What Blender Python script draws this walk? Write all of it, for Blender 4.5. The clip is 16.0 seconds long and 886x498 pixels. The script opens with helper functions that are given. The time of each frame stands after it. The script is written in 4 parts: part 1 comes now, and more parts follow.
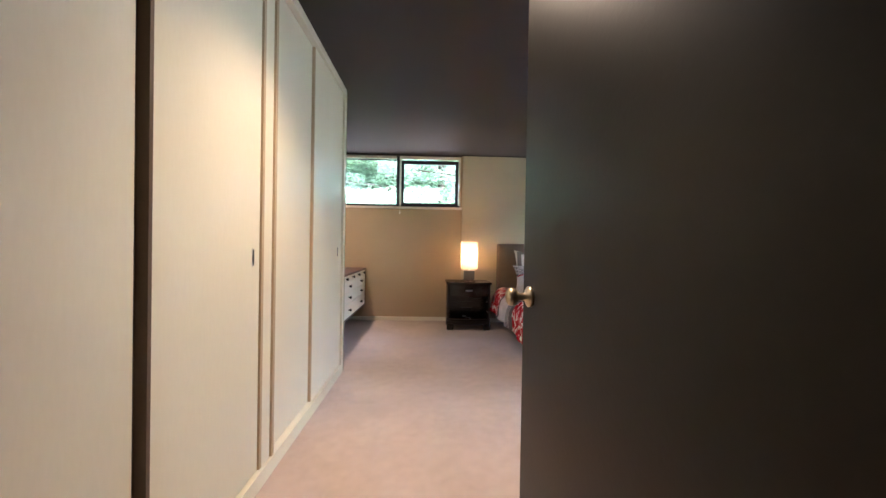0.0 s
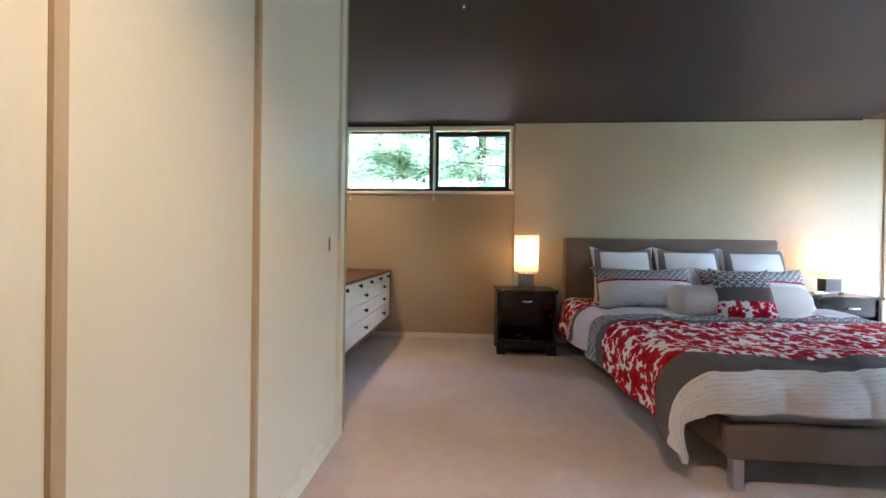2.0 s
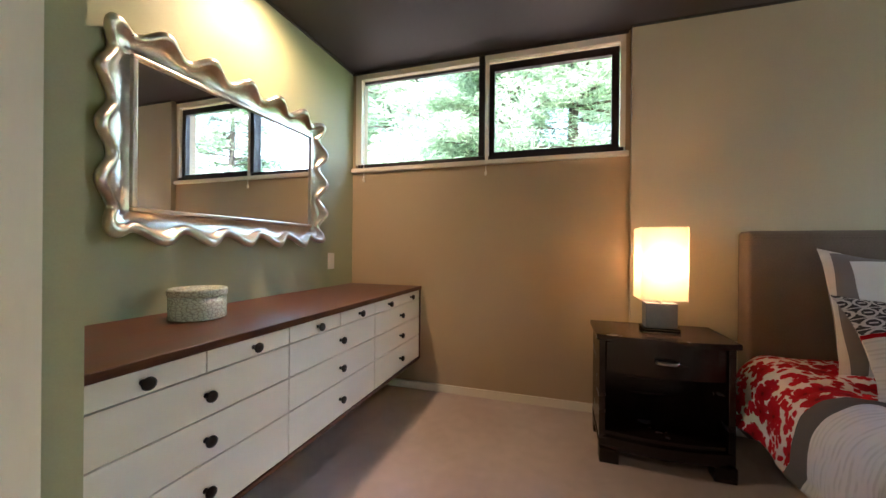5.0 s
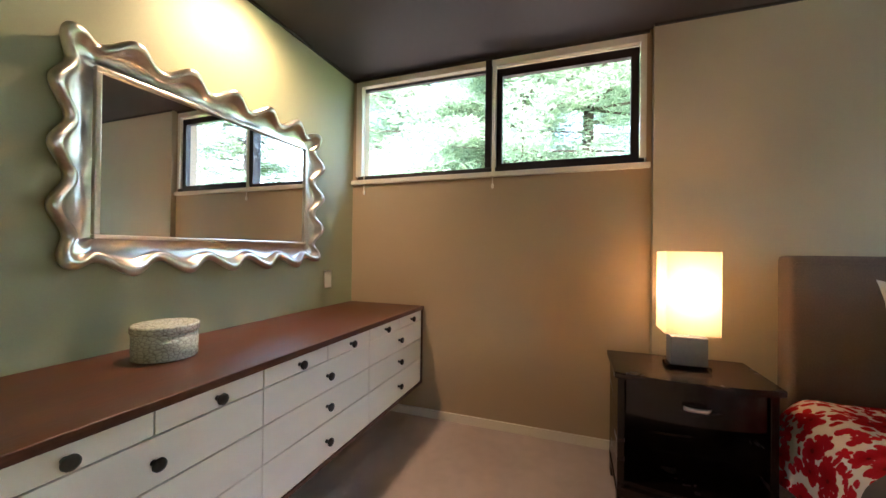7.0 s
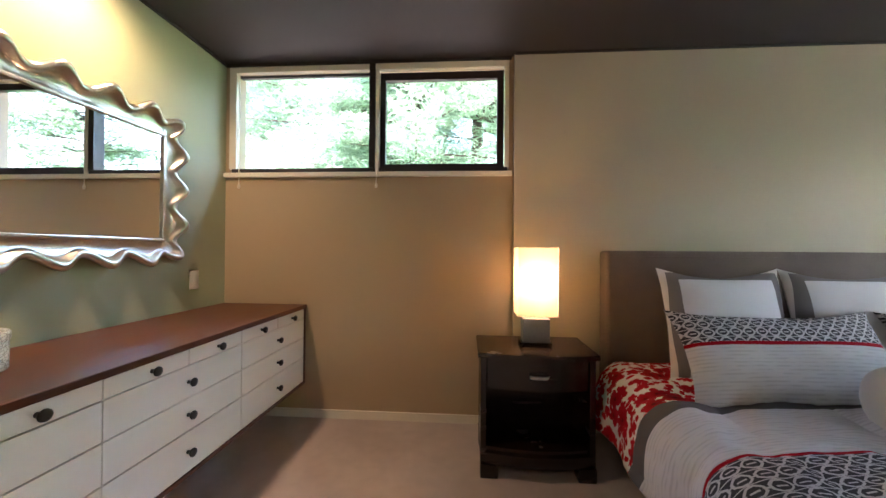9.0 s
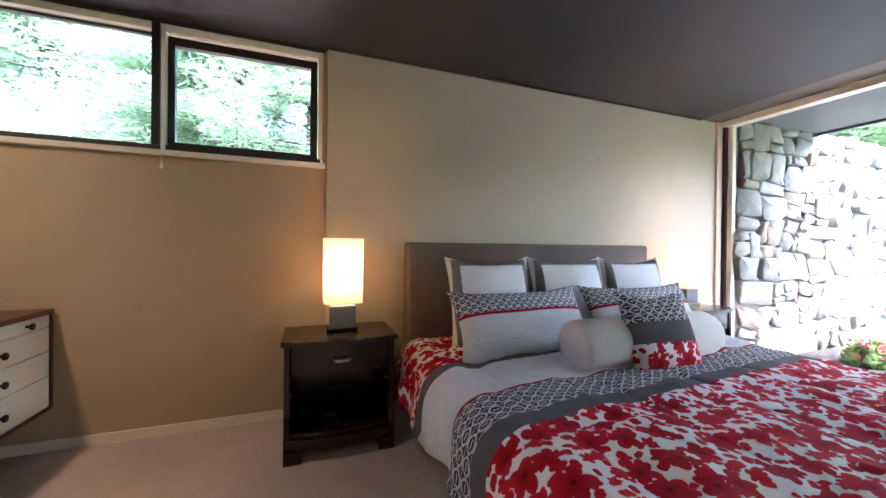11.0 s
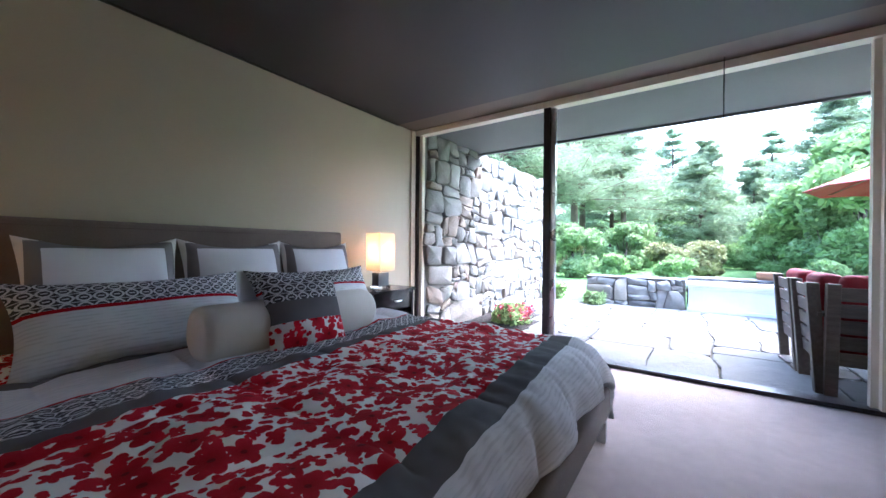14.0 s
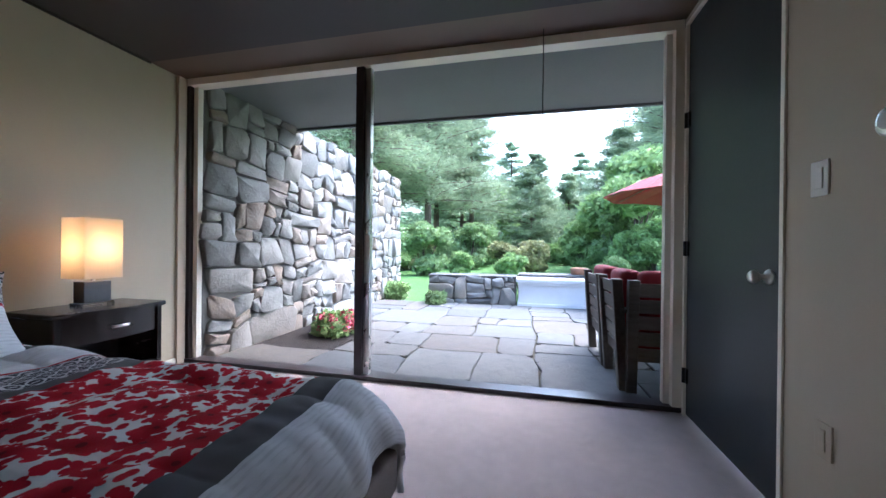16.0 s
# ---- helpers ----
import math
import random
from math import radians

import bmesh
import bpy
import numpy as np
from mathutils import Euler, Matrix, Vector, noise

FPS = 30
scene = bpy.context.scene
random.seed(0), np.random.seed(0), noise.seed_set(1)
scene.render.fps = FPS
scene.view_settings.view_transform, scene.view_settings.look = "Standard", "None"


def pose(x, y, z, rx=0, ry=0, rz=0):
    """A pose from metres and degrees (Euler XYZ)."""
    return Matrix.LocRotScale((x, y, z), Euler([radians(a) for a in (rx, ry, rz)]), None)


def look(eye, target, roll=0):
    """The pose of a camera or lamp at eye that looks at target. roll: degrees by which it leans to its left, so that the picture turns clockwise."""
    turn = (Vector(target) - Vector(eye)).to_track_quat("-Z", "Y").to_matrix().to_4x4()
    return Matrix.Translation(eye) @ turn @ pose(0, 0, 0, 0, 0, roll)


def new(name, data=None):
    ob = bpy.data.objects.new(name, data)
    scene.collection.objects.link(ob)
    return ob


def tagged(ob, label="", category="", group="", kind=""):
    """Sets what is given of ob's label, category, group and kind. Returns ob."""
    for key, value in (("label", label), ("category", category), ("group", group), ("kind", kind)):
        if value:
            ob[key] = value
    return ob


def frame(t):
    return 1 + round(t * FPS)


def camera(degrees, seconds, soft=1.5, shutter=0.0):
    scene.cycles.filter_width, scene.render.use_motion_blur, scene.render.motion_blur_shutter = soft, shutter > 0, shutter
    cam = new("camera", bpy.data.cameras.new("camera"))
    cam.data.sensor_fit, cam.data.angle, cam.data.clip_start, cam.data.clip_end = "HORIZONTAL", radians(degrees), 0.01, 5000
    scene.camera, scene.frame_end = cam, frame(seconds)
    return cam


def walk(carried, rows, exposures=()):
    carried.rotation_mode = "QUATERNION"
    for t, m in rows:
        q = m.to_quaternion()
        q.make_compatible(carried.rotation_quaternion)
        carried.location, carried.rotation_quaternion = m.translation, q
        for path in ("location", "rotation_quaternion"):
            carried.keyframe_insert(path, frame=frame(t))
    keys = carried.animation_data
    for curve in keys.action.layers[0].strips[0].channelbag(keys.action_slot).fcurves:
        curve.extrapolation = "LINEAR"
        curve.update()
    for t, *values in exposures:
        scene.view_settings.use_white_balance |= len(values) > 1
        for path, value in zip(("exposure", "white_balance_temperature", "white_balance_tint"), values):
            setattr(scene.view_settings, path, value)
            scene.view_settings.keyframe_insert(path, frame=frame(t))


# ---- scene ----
cam = camera(101.7, 16.0)
PATH = [
    (0, (0.324, 0.195, 1.111), (0.391, 2.193, 1.093), 1.0),
    (0.5, (0.313, 0.473, 1.105), (0.34, 2.473, 1.081), 1.1),
    (1, (0.312, 0.776, 1.095), (0.275, 2.776, 1.069), 1.0),
    (1.5, (0.27, 1.099, 1.073), (0.148, 3.095, 1.051), 0.8),
    (2, (0.253, 1.404, 1.038), (0.118, 3.4, 1.028), 0.8),
    (2.5, (0.244, 1.707, 1.001), (0.105, 3.702, 1.009), 0.8),
    (3, (0.289, 2.036, 1.02), (0.136, 4.03, 1.017), 0.7),
    (3.5, (0.296, 2.326, 1.02), (0.15, 4.321, 1.022), 0.8),
    (4, (0.34, 2.605, 1.029), (0.079, 4.588, 1.024), 0.6),
    (4.5, (0.33, 2.845, 1.028), (-0.091, 4.8, 1.028), 0.5),
    (5, (0.351, 3.001, 1.051), (-0.26, 4.906, 1.049), 0.5),
    (7.5, (0.365, 3.188, 1.163), (-0.316, 5.069, 1.174), 0.7),
    (8, (0.392, 3.168, 1.156), (-0.111, 5.103, 1.166), 0.6),
    (8.5, (0.434, 3.139, 1.151), (0.117, 5.113, 1.161), 0.5),
    (11, (0.67, 2.96, 1.125), (1.364, 4.835, 1.115), 0.6),
    (11.5, (0.707, 2.913, 1.13), (1.609, 4.698, 1.108), 0.7),
    (12, (0.782, 2.859, 1.111), (1.85, 4.549, 1.093), 0.6),
    (12.5, (0.895, 2.798, 1.072), (2.118, 4.381, 1.07), 0.5),
    (13, (0.993, 2.748, 1.047), (2.377, 4.192, 1.049), 0.4),
    (13.5, (1.106, 2.702, 1.043), (2.622, 4.006, 1.04), 0.5),
    (14, (1.246, 2.669, 1.027), (2.888, 3.811, 1.022), 0.5),
    (14.5, (1.418, 2.694, 1.03), (3.185, 3.631, 1.032), 0.4),
    (15, (1.621, 2.659, 1.025), (3.48, 3.397, 1.022), 0.3),
    (15.5, (1.871, 2.61, 1.02), (3.784, 3.196, 1.017), 0.4),
    (16, (2.135, 2.584, 1.007), (4.082, 3.042, 1.003), 0.6),
]
EXPOSURES = [(0, 5.15, 5000, 12), (0.7, 5.0, 5000, 12), (1.5, 4.9, 5050, 11), (3.5, 4.85, 5250, 11), (5, 4.75, 5650, 14), (8.5, 4.75, 5600, 14), (11, 4.85, 5150, 16), (12.5, 4.55, 5050, 16), (13.5, 4.05, 5000, 15), (14.5, 3.6, 5050, 13), (16, 2.85, 5100, 12)]
walk(cam, [(t, look(eye, target, roll)) for t, eye, target, roll in PATH], EXPOSURES)


# ---- light ----
world = bpy.data.worlds.new("sky")
scene.world = world
world.use_nodes = True
wn = world.node_tree
sky = wn.nodes.new("ShaderNodeTexSky")
sky.sky_type, sky.sun_disc = "NISHITA", False
sky.sun_elevation, sky.sun_rotation = radians(55), radians(128)
sky.air_density, sky.dust_density = 1.5, 4.0
wn.nodes["Background"].inputs["Strength"].default_value = 0.15
wn.links.new(sky.outputs[0], wn.nodes["Background"].inputs["Color"])
sun = new("sun", bpy.data.lights.new("sun", "SUN"))
sun.data.energy, sun.data.angle, sun.data.color = 1.0, radians(14), (1.0, 0.96, 0.9)
sun.matrix_world = look((4, -6, 20), (4 + 2.0, 5, 0))


def lamp(name, kind, place, watts, color, size=0.05):
    ob = new(name, bpy.data.lights.new(name, kind))
    ob.data.energy, ob.data.color = watts, color
    if kind == "SPOT":
        ob.data.spot_size, ob.data.spot_blend = radians(120), 1.0
    ob.data.shadow_soft_size = size
    ob.location = place
    return ob


WARM = (1.0, 0.62, 0.32)
BULB = (1.0, 0.55, 0.24)
wash = lamp("alcove_downlight_glow", "SPOT", (-0.94, 4.48, 2.425), 5.0, WARM, 0.09)
wash.matrix_world = look((-0.94, 4.48, 2.425), (-1.26, 4.55, 1.45))
wash.data.spot_size = radians(150)
lamp("entry_downlight_glow", "SPOT", (0.2, 1.75, 2.425), 6.8, WARM, 0.06)
lamp("bedside_bulb_west", "POINT", (0.852, 5.13, 0.98), 1.0, BULB)
lamp("bedside_bulb_east", "POINT", (3.81, 5.20, 0.98), 1.0, BULB)

# ---- materials ----


class Mat:
    """A small node-tree builder."""

    def __init__(self, name, rough=0.6, metal=0.0):
        self.m = bpy.data.materials.new(name)
        self.m.use_nodes = True
        self.t = self.m.node_tree
        self.b = self.t.nodes["Principled BSDF"]
        self.b.inputs["Roughness"].default_value = rough
        self.b.inputs["Metallic"].default_value = metal

    def node(self, kind, operation="", data_type="", feature="", voronoi_dimensions=""):
        n = self.t.nodes.new(kind)
        if operation:
            n.operation = operation
        if data_type:
            n.data_type = data_type
        if feature:
            n.feature = feature
        if voronoi_dimensions:
            n.voronoi_dimensions = voronoi_dimensions
        return n

    def put(self, socket, value):
        if isinstance(value, bpy.types.NodeSocket):
            self.t.links.new(value, socket)
        else:
            socket.default_value = value

    def math(self, op, a, b=0.0, c=0.0):
        n = self.node("ShaderNodeMath", operation=op)
        for s, v in zip(n.inputs, (a, b, c)):
            self.put(s, v)
        return n.outputs[0]

    def mix(self, f, a, b):
        n = self.node("ShaderNodeMix", data_type="RGBA")
        self.put(n.inputs["Factor"], f)
        self.put(n.inputs["A"], (*a, 1) if isinstance(a, tuple) else a)
        self.put(n.inputs["B"], (*b, 1) if isinstance(b, tuple) else b)
        return n.outputs["Result"]

    def coord(self, which="Object"):
        return self.node("ShaderNodeTexCoord").outputs[which]

    def scaled(self, vec, s):
        n = self.node("ShaderNodeMapping")
        self.put(n.inputs["Vector"], vec)
        n.inputs["Scale"].default_value = s
        return n.outputs[0]

    def noise(self, vec, scale, detail=4.0, rough=0.55):
        n = self.node("ShaderNodeTexNoise")
        self.put(n.inputs["Vector"], vec)
        n.inputs["Scale"].default_value, n.inputs["Detail"].default_value = scale, detail
        n.inputs["Roughness"].default_value = rough
        return n.outputs["Fac"]

    def ramp(self, f, lo, hi):
        n = self.node("ShaderNodeMapRange")
        self.put(n.inputs[0], f)
        n.inputs[1].default_value, n.inputs[2].default_value = lo, hi
        return n.outputs[0]

    def bump(self, height, strength=0.3, dist=0.01):
        n = self.node("ShaderNodeBump")
        self.put(n.inputs["Height"], height)
        n.inputs["Strength"].default_value, n.inputs["Distance"].default_value = strength, dist
        self.t.links.new(n.outputs[0], self.b.inputs["Normal"])

    def color(self, c):
        self.put(self.b.inputs["Base Color"], (*c, 1) if isinstance(c, tuple) else c)
        return self.m


def plain(name, a, b, rough=0.6, scale=3.0, fine=60.0, bump=0.15, metal=0.0, stretch=(1, 1, 1), dist=0.004):
    """Two close colours mixed by coarse and fine noise, with a fine relief."""
    k = Mat(name, rough, metal)
    v = k.scaled(k.coord(), stretch)
    big, small = k.noise(v, scale), k.noise(v, fine, 3)
    f = k.ramp(k.math("ADD", k.math("MULTIPLY", big, 0.65), k.math("MULTIPLY", small, 0.35)), 0.33, 0.67)
    k.bump(small, bump, dist)
    k.put(k.b.inputs["Roughness"], k.math("ADD", rough - 0.06, k.math("MULTIPLY", big, 0.12)))
    return k.color(k.mix(f, a, b))


M = {}
M["wall"] = plain("wall_paint_beige", (0.42, 0.36, 0.255), (0.46, 0.395, 0.285), 0.55, 1.2, 220, 0.08)
M["tan"] = plain("wall_paint_tan", (0.40, 0.305, 0.19), (0.44, 0.335, 0.21), 0.5, 1.2, 220, 0.08)
M["green"] = plain("wall_paint_sage", (0.325, 0.335, 0.20), (0.365, 0.375, 0.225), 0.55, 1.2, 220, 0.08)
M["ceiling"] = plain("ceiling_paint_charcoal", (0.026, 0.021, 0.021), (0.033, 0.027, 0.027), 0.6, 1.5, 180, 0.1)
# Beige paint set dark brown: the underside's shade is put into its colour.
M["soffit"] = plain("soffit_paint_shaded", (0.10, 0.072, 0.05), (0.125, 0.09, 0.062), 0.6, 1.5, 180, 0.1)
M["trim"] = plain("trim_paint", (0.74, 0.69, 0.58), (0.79, 0.74, 0.63), 0.4, 2, 120, 0.06)
M["casing"] = plain("tan_casing_paint", (0.50, 0.40, 0.29), (0.56, 0.45, 0.33), 0.45, 2, 120, 0.06)
M["closet"] = plain("closet_door_paint", (0.72, 0.69, 0.55), (0.77, 0.74, 0.60), 0.38, 1.3, 90, 0.05, stretch=(1, 1, 0.2))
# Dark brown that stands for shade inside the door gap.
M["closet_gap"] = plain("closet_gap_shade", (0.10, 0.065, 0.035), (0.15, 0.10, 0.06), 0.6)
# Cream edges in shade, given as a tan colour.
M["edge"] = plain("tan_edge_shade", (0.42, 0.325, 0.20), (0.50, 0.39, 0.25), 0.6, 4, 60, 0.1, stretch=(1, 1, 0.2))
M["darkdoor"] = plain("door_paint_dark", (0.0045, 0.0035, 0.003), (0.007, 0.0055, 0.0045), 0.36, 1.0, 70, 0.05)
M["slatedoor"] = plain("door_paint_slate", (0.022, 0.026, 0.027), (0.029, 0.033, 0.034), 0.38, 1.0, 70, 0.05)
for dull in ("darkdoor", "slatedoor"):
    M[dull].node_tree.nodes["Principled BSDF"].inputs["Specular IOR Level"].default_value = 0.28
M["winframe"] = plain("window_frame_dark", (0.022, 0.016, 0.018), (0.035, 0.024, 0.025), 0.35, 6, 90, 0.08)
M["alu"] = plain("brushed_metal", (0.62, 0.60, 0.57), (0.7, 0.68, 0.65), 0.28, 4, 200, 0.05, 1.0)
M["brass"] = plain("aged_brass", (0.44, 0.37, 0.26), (0.52, 0.44, 0.32), 0.3, 6, 150, 0.04, 1.0)
M["darkmetal"] = plain("dark_metal", (0.02, 0.02, 0.02), (0.035, 0.033, 0.03), 0.35, 6, 150, 0.05, 0.6)
M["silver"] = plain("silver_leaf", (0.52, 0.48, 0.41), (0.68, 0.64, 0.57), 0.30, 9, 60, 0.10, 1.0)
M["plate"] = plain("switch_plastic", (0.72, 0.70, 0.64), (0.76, 0.74, 0.68), 0.35, 9, 100, 0.02)
M["walnut"] = plain("walnut_top", (0.045, 0.013, 0.005), (0.115, 0.037, 0.013), 0.38, 2.2, 22, 0.12, stretch=(9, 0.9, 9))
M["drawer"] = plain("drawer_paint_white", (0.76, 0.74, 0.66), (0.81, 0.79, 0.71), 0.45, 3, 110, 0.12, stretch=(1, 1, 3))
M["espresso"] = plain("espresso_wood", (0.007, 0.004, 0.0035), (0.016, 0.008, 0.006), 0.26, 3, 30, 0.06, stretch=(1, 1, 8))
M["suede"] = plain("taupe_suede", (0.12, 0.092, 0.075), (0.185, 0.145, 0.12), 0.9, 2.6, 160, 0.3)
M["steel"] = plain("satin_steel", (0.5, 0.48, 0.46), (0.58, 0.56, 0.53), 0.3, 5, 160, 0.04, 1.0)
M["sheet"] = plain("white_cotton", (0.74, 0.74, 0.76), (0.80, 0.80, 0.82), 0.85, 4, 350, 0.25)
M["cream"] = plain("cream_knit", (0.54, 0.51, 0.465), (0.60, 0.565, 0.515), 0.9, 4, 300, 0.4)
M["greyband"] = plain("grey_cotton", (0.17, 0.155, 0.15), (0.21, 0.19, 0.185), 0.85, 5, 350, 0.25)
M["slateblock"] = plain("lamp_block_slate", (0.10, 0.105, 0.115), (0.14, 0.145, 0.155), 0.4, 6, 120, 0.06)
M["deckwood"] = plain("weathered_teak_dark", (0.075, 0.06, 0.05), (0.14, 0.115, 0.095), 0.7, 4, 30, 0.3, stretch=(1, 8, 8))
M["redcloth"] = plain("red_canvas", (0.17, 0.0035, 0.010), (0.22, 0.006, 0.014), 0.8, 4, 300, 0.2)
M["eave"] = plain("eave_paint", (0.115, 0.12, 0.118), (0.14, 0.146, 0.143), 0.7, 1.5, 60, 0.1)
M["planterwhite"] = plain("weathered_white_board", (0.62, 0.63, 0.66), (0.72, 0.73, 0.76), 0.6, 3, 60, 0.15)
M["bark"] = plain("pine_bark", (0.09, 0.065, 0.05), (0.2, 0.155, 0.125), 0.9, 5, 24, 0.8, stretch=(1, 1, 0.3), dist=0.03)
M["mulch"] = plain("dark_mulch", (0.018, 0.013, 0.011), (0.05, 0.036, 0.03), 0.95, 12, 70, 1.0, dist=0.03)
M["mortar"] = plain("mortar", (0.13, 0.12, 0.105), (0.20, 0.185, 0.165), 0.95, 6, 60, 0.6)
M["joint"] = plain("joint_soil", (0.075, 0.06, 0.04), (0.11, 0.10, 0.055), 0.95, 5, 60, 0.6, dist=0.02)
M["grass"] = plain("lawn_grass", (0.06, 0.145, 0.028), (0.11, 0.225, 0.045), 0.9, 0.6, 25, 0.9, dist=0.05)
M["north_brown"] = plain("north_ground_brown", (0.09, 0.065, 0.045), (0.15, 0.115, 0.08), 0.95, 2, 40, 0.8, dist=0.03)
M["petal"] = plain("pink_petal", (0.55, 0.05, 0.12), (0.72, 0.16, 0.2), 0.6, 20, 60, 0.1)
M["playwood"] = plain("cedar_playset", (0.26, 0.12, 0.06), (0.34, 0.17, 0.09), 0.8, 4, 30, 0.2)


def carpet():
    k = Mat("carpet_cut_pile", 0.95)
    v = k.coord()
    big, mid, small = k.noise(v, 1.6), k.noise(v, 14), k.noise(v, 420, 2)
    f = k.ramp(k.math("ADD", k.math("MULTIPLY", big, 0.5), k.math("ADD", k.math("MULTIPLY", mid, 0.25), k.math("MULTIPLY", small, 0.25))), 0.35, 0.65)
    k.bump(k.math("ADD", small, k.math("MULTIPLY", mid, 0.6)), 0.55, 0.006)
    k.put(k.b.inputs["Sheen Weight"], 0.25)
    return k.color(k.mix(f, (0.44, 0.352, 0.315), (0.62, 0.505, 0.46)))


def foliage(name, a, b):
    k = Mat(name, 0.55)
    r = k.node("ShaderNodeNewGeometry").outputs["Random Per Island"]
    big = k.noise(k.coord(), 0.5)
    k.put(k.b.inputs["Transmission Weight"], 0.0)
    c = k.mix(k.ramp(k.math("ADD", k.math("MULTIPLY", r, 0.6), k.math("MULTIPLY", big, 0.6)), 0.25, 0.95), a, b)
    k.color(c)
    tr = k.node("ShaderNodeBsdfTranslucent")
    k.put(tr.inputs["Color"], c)
    mixs = k.node("ShaderNodeMixShader")
    mixs.inputs[0].default_value = 0.5
    k.t.links.new(k.b.outputs[0], mixs.inputs[1])
    k.t.links.new(tr.outputs[0], mixs.inputs[2])
    k.t.links.new(mixs.outputs[0], k.t.nodes["Material Output"].inputs["Surface"])
    return k.m


def stone(name, dark, light, warm):
    """Field stone; each piece takes its own tone."""
    k = Mat(name, 0.85)
    r = k.node("ShaderNodeObjectInfo").outputs["Random"]
    isl = k.node("ShaderNodeNewGeometry").outputs["Random Per Island"]
    tone = k.math("FRACT", k.math("ADD", k.math("MULTIPLY", r, 7.31), isl))
    v = k.coord()
    big, small = k.noise(v, 7, 5), k.noise(v, 45, 5, 0.65)
    base = k.mix(k.ramp(tone, 0.0, 1.0), dark, light)
    base = k.mix(k.math("MULTIPLY", k.ramp(k.math("FRACT", k.math("MULTIPLY", tone, 5.7)), 0.45, 0.95), 0.8), base, warm)
    c = k.mix(k.ramp(big, 0.35, 0.75), base, k.mix(0.55, base, dark))
    c = k.mix(k.math("MULTIPLY", k.ramp(small, 0.5, 0.75), 0.35), c, light)
    k.bump(k.math("ADD", big, k.math("MULTIPLY", small, 0.5)), 0.7, 0.02)
    return k.color(c)


def lattice_mask(k, u, v, cell, width):
    """Chains of octagons: a mask of their lines."""
    x = k.math("SUBTRACT", k.math("FRACT", k.math("DIVIDE", u, cell)), 0.5)
    y = k.math("SUBTRACT", k.math("FRACT", k.math("DIVIDE", v, cell * 0.8)), 0.5)
    ax, ay = k.math("ABSOLUTE", x), k.math("ABSOLUTE", y)
    d = k.math("MAXIMUM", k.math("MAXIMUM", ax, ay), k.math("MULTIPLY", k.math("ADD", ax, ay), 0.72))
    ring = k.math("LESS_THAN", k.math("ABSOLUTE", k.math("SUBTRACT", d, 0.38)), width)
    inner = k.math("MULTIPLY", k.math("LESS_THAN", ay, width * 0.9), k.math("LESS_THAN", ax, 0.2))
    inner = k.math("MAXIMUM", inner, k.math("GREATER_THAN", ay, 0.5 - width * 0.55))
    bar = k.math("MULTIPLY", k.math("LESS_THAN", ay, width), k.math("GREATER_THAN", ax, 0.38))
    bar2 = k.math("MULTIPLY", k.math("LESS_THAN", ax, width), k.math("GREATER_THAN", ay, 0.38))
    return k.math("MAXIMUM", k.math("MAXIMUM", ring, inner), k.math("MAXIMUM", bar, bar2))


def flower_layer(k, vec, scale, radius, petals):
    """Mask of five-petalled blossoms at scattered places, and the distance from their middles."""
    n = k.node("ShaderNodeTexVoronoi", voronoi_dimensions="2D")
    k.put(n.inputs["Vector"], vec)
    n.inputs["Scale"].default_value, n.inputs["Randomness"].default_value = scale, 0.75
    sub = k.node("ShaderNodeVectorMath", operation="SUBTRACT")
    k.put(sub.inputs[0], vec)
    k.put(sub.inputs[1], n.outputs["Position"])
    s = k.node("ShaderNodeSeparateXYZ")
    k.put(s.inputs[0], sub.outputs[0])
    ang = k.math("ARCTAN2", s.outputs[1], s.outputs[0])
    sep = k.node("ShaderNodeSeparateColor")
    k.put(sep.inputs[0], n.outputs["Color"])
    ang = k.math("ADD", ang, k.math("MULTIPLY", sep.outputs[0], 6.0))
    r = k.math("SQRT", k.math("ADD", k.math("MULTIPLY", s.outputs[0], s.outputs[0]), k.math("MULTIPLY", s.outputs[1], s.outputs[1])))
    lobe = k.math("ADD", 0.55, k.math("MULTIPLY", k.math("ABSOLUTE", k.math("COSINE", k.math("MULTIPLY", ang, petals / 2))), 0.45))
    size = k.math("MULTIPLY", radius, k.math("ADD", 0.7, k.math("MULTIPLY", sep.outputs[1], 0.45)))
    return k.math("LESS_THAN", r, k.math("MULTIPLY", size, lobe)), k.math("DIVIDE", r, size)


RED, RED2, GROUND = (0.33, 0.004, 0.013), (0.46, 0.009, 0.024), (0.76, 0.74, 0.73)


def floral(k, vec):
    a, ra = flower_layer(k, vec, 8.0, 0.055, 5)
    off = k.node("ShaderNodeMapping")
    k.put(off.inputs["Vector"], vec)
    off.inputs["Location"].default_value = (0.37, 0.21, 0)
    b, rb = flower_layer(k, off.outputs[0], 14.0, 0.026, 5)
    off2 = k.node("ShaderNodeMapping")
    k.put(off2.inputs["Vector"], vec)
    off2.inputs["Location"].default_value = (1.13, 0.77, 0)
    off2.inputs["Rotation"].default_value = (0, 0, 0.6)
    c, rc = flower_layer(k, off2.outputs[0], 21.0, 0.019, 2)
    col = k.mix(k.math("MAXIMUM", b, c), GROUND, RED2)
    petal = k.mix(k.ramp(ra, 0.25, 0.95), RED, RED2)
    petal = k.mix(k.math("LESS_THAN", ra, 0.15), petal, (0.16, 0.004, 0.01))
    return k.mix(a, col, petal)


DARK, PALE, GREYB = (0.055, 0.055, 0.065), (0.55, 0.54, 0.55), (0.115, 0.11, 0.115)


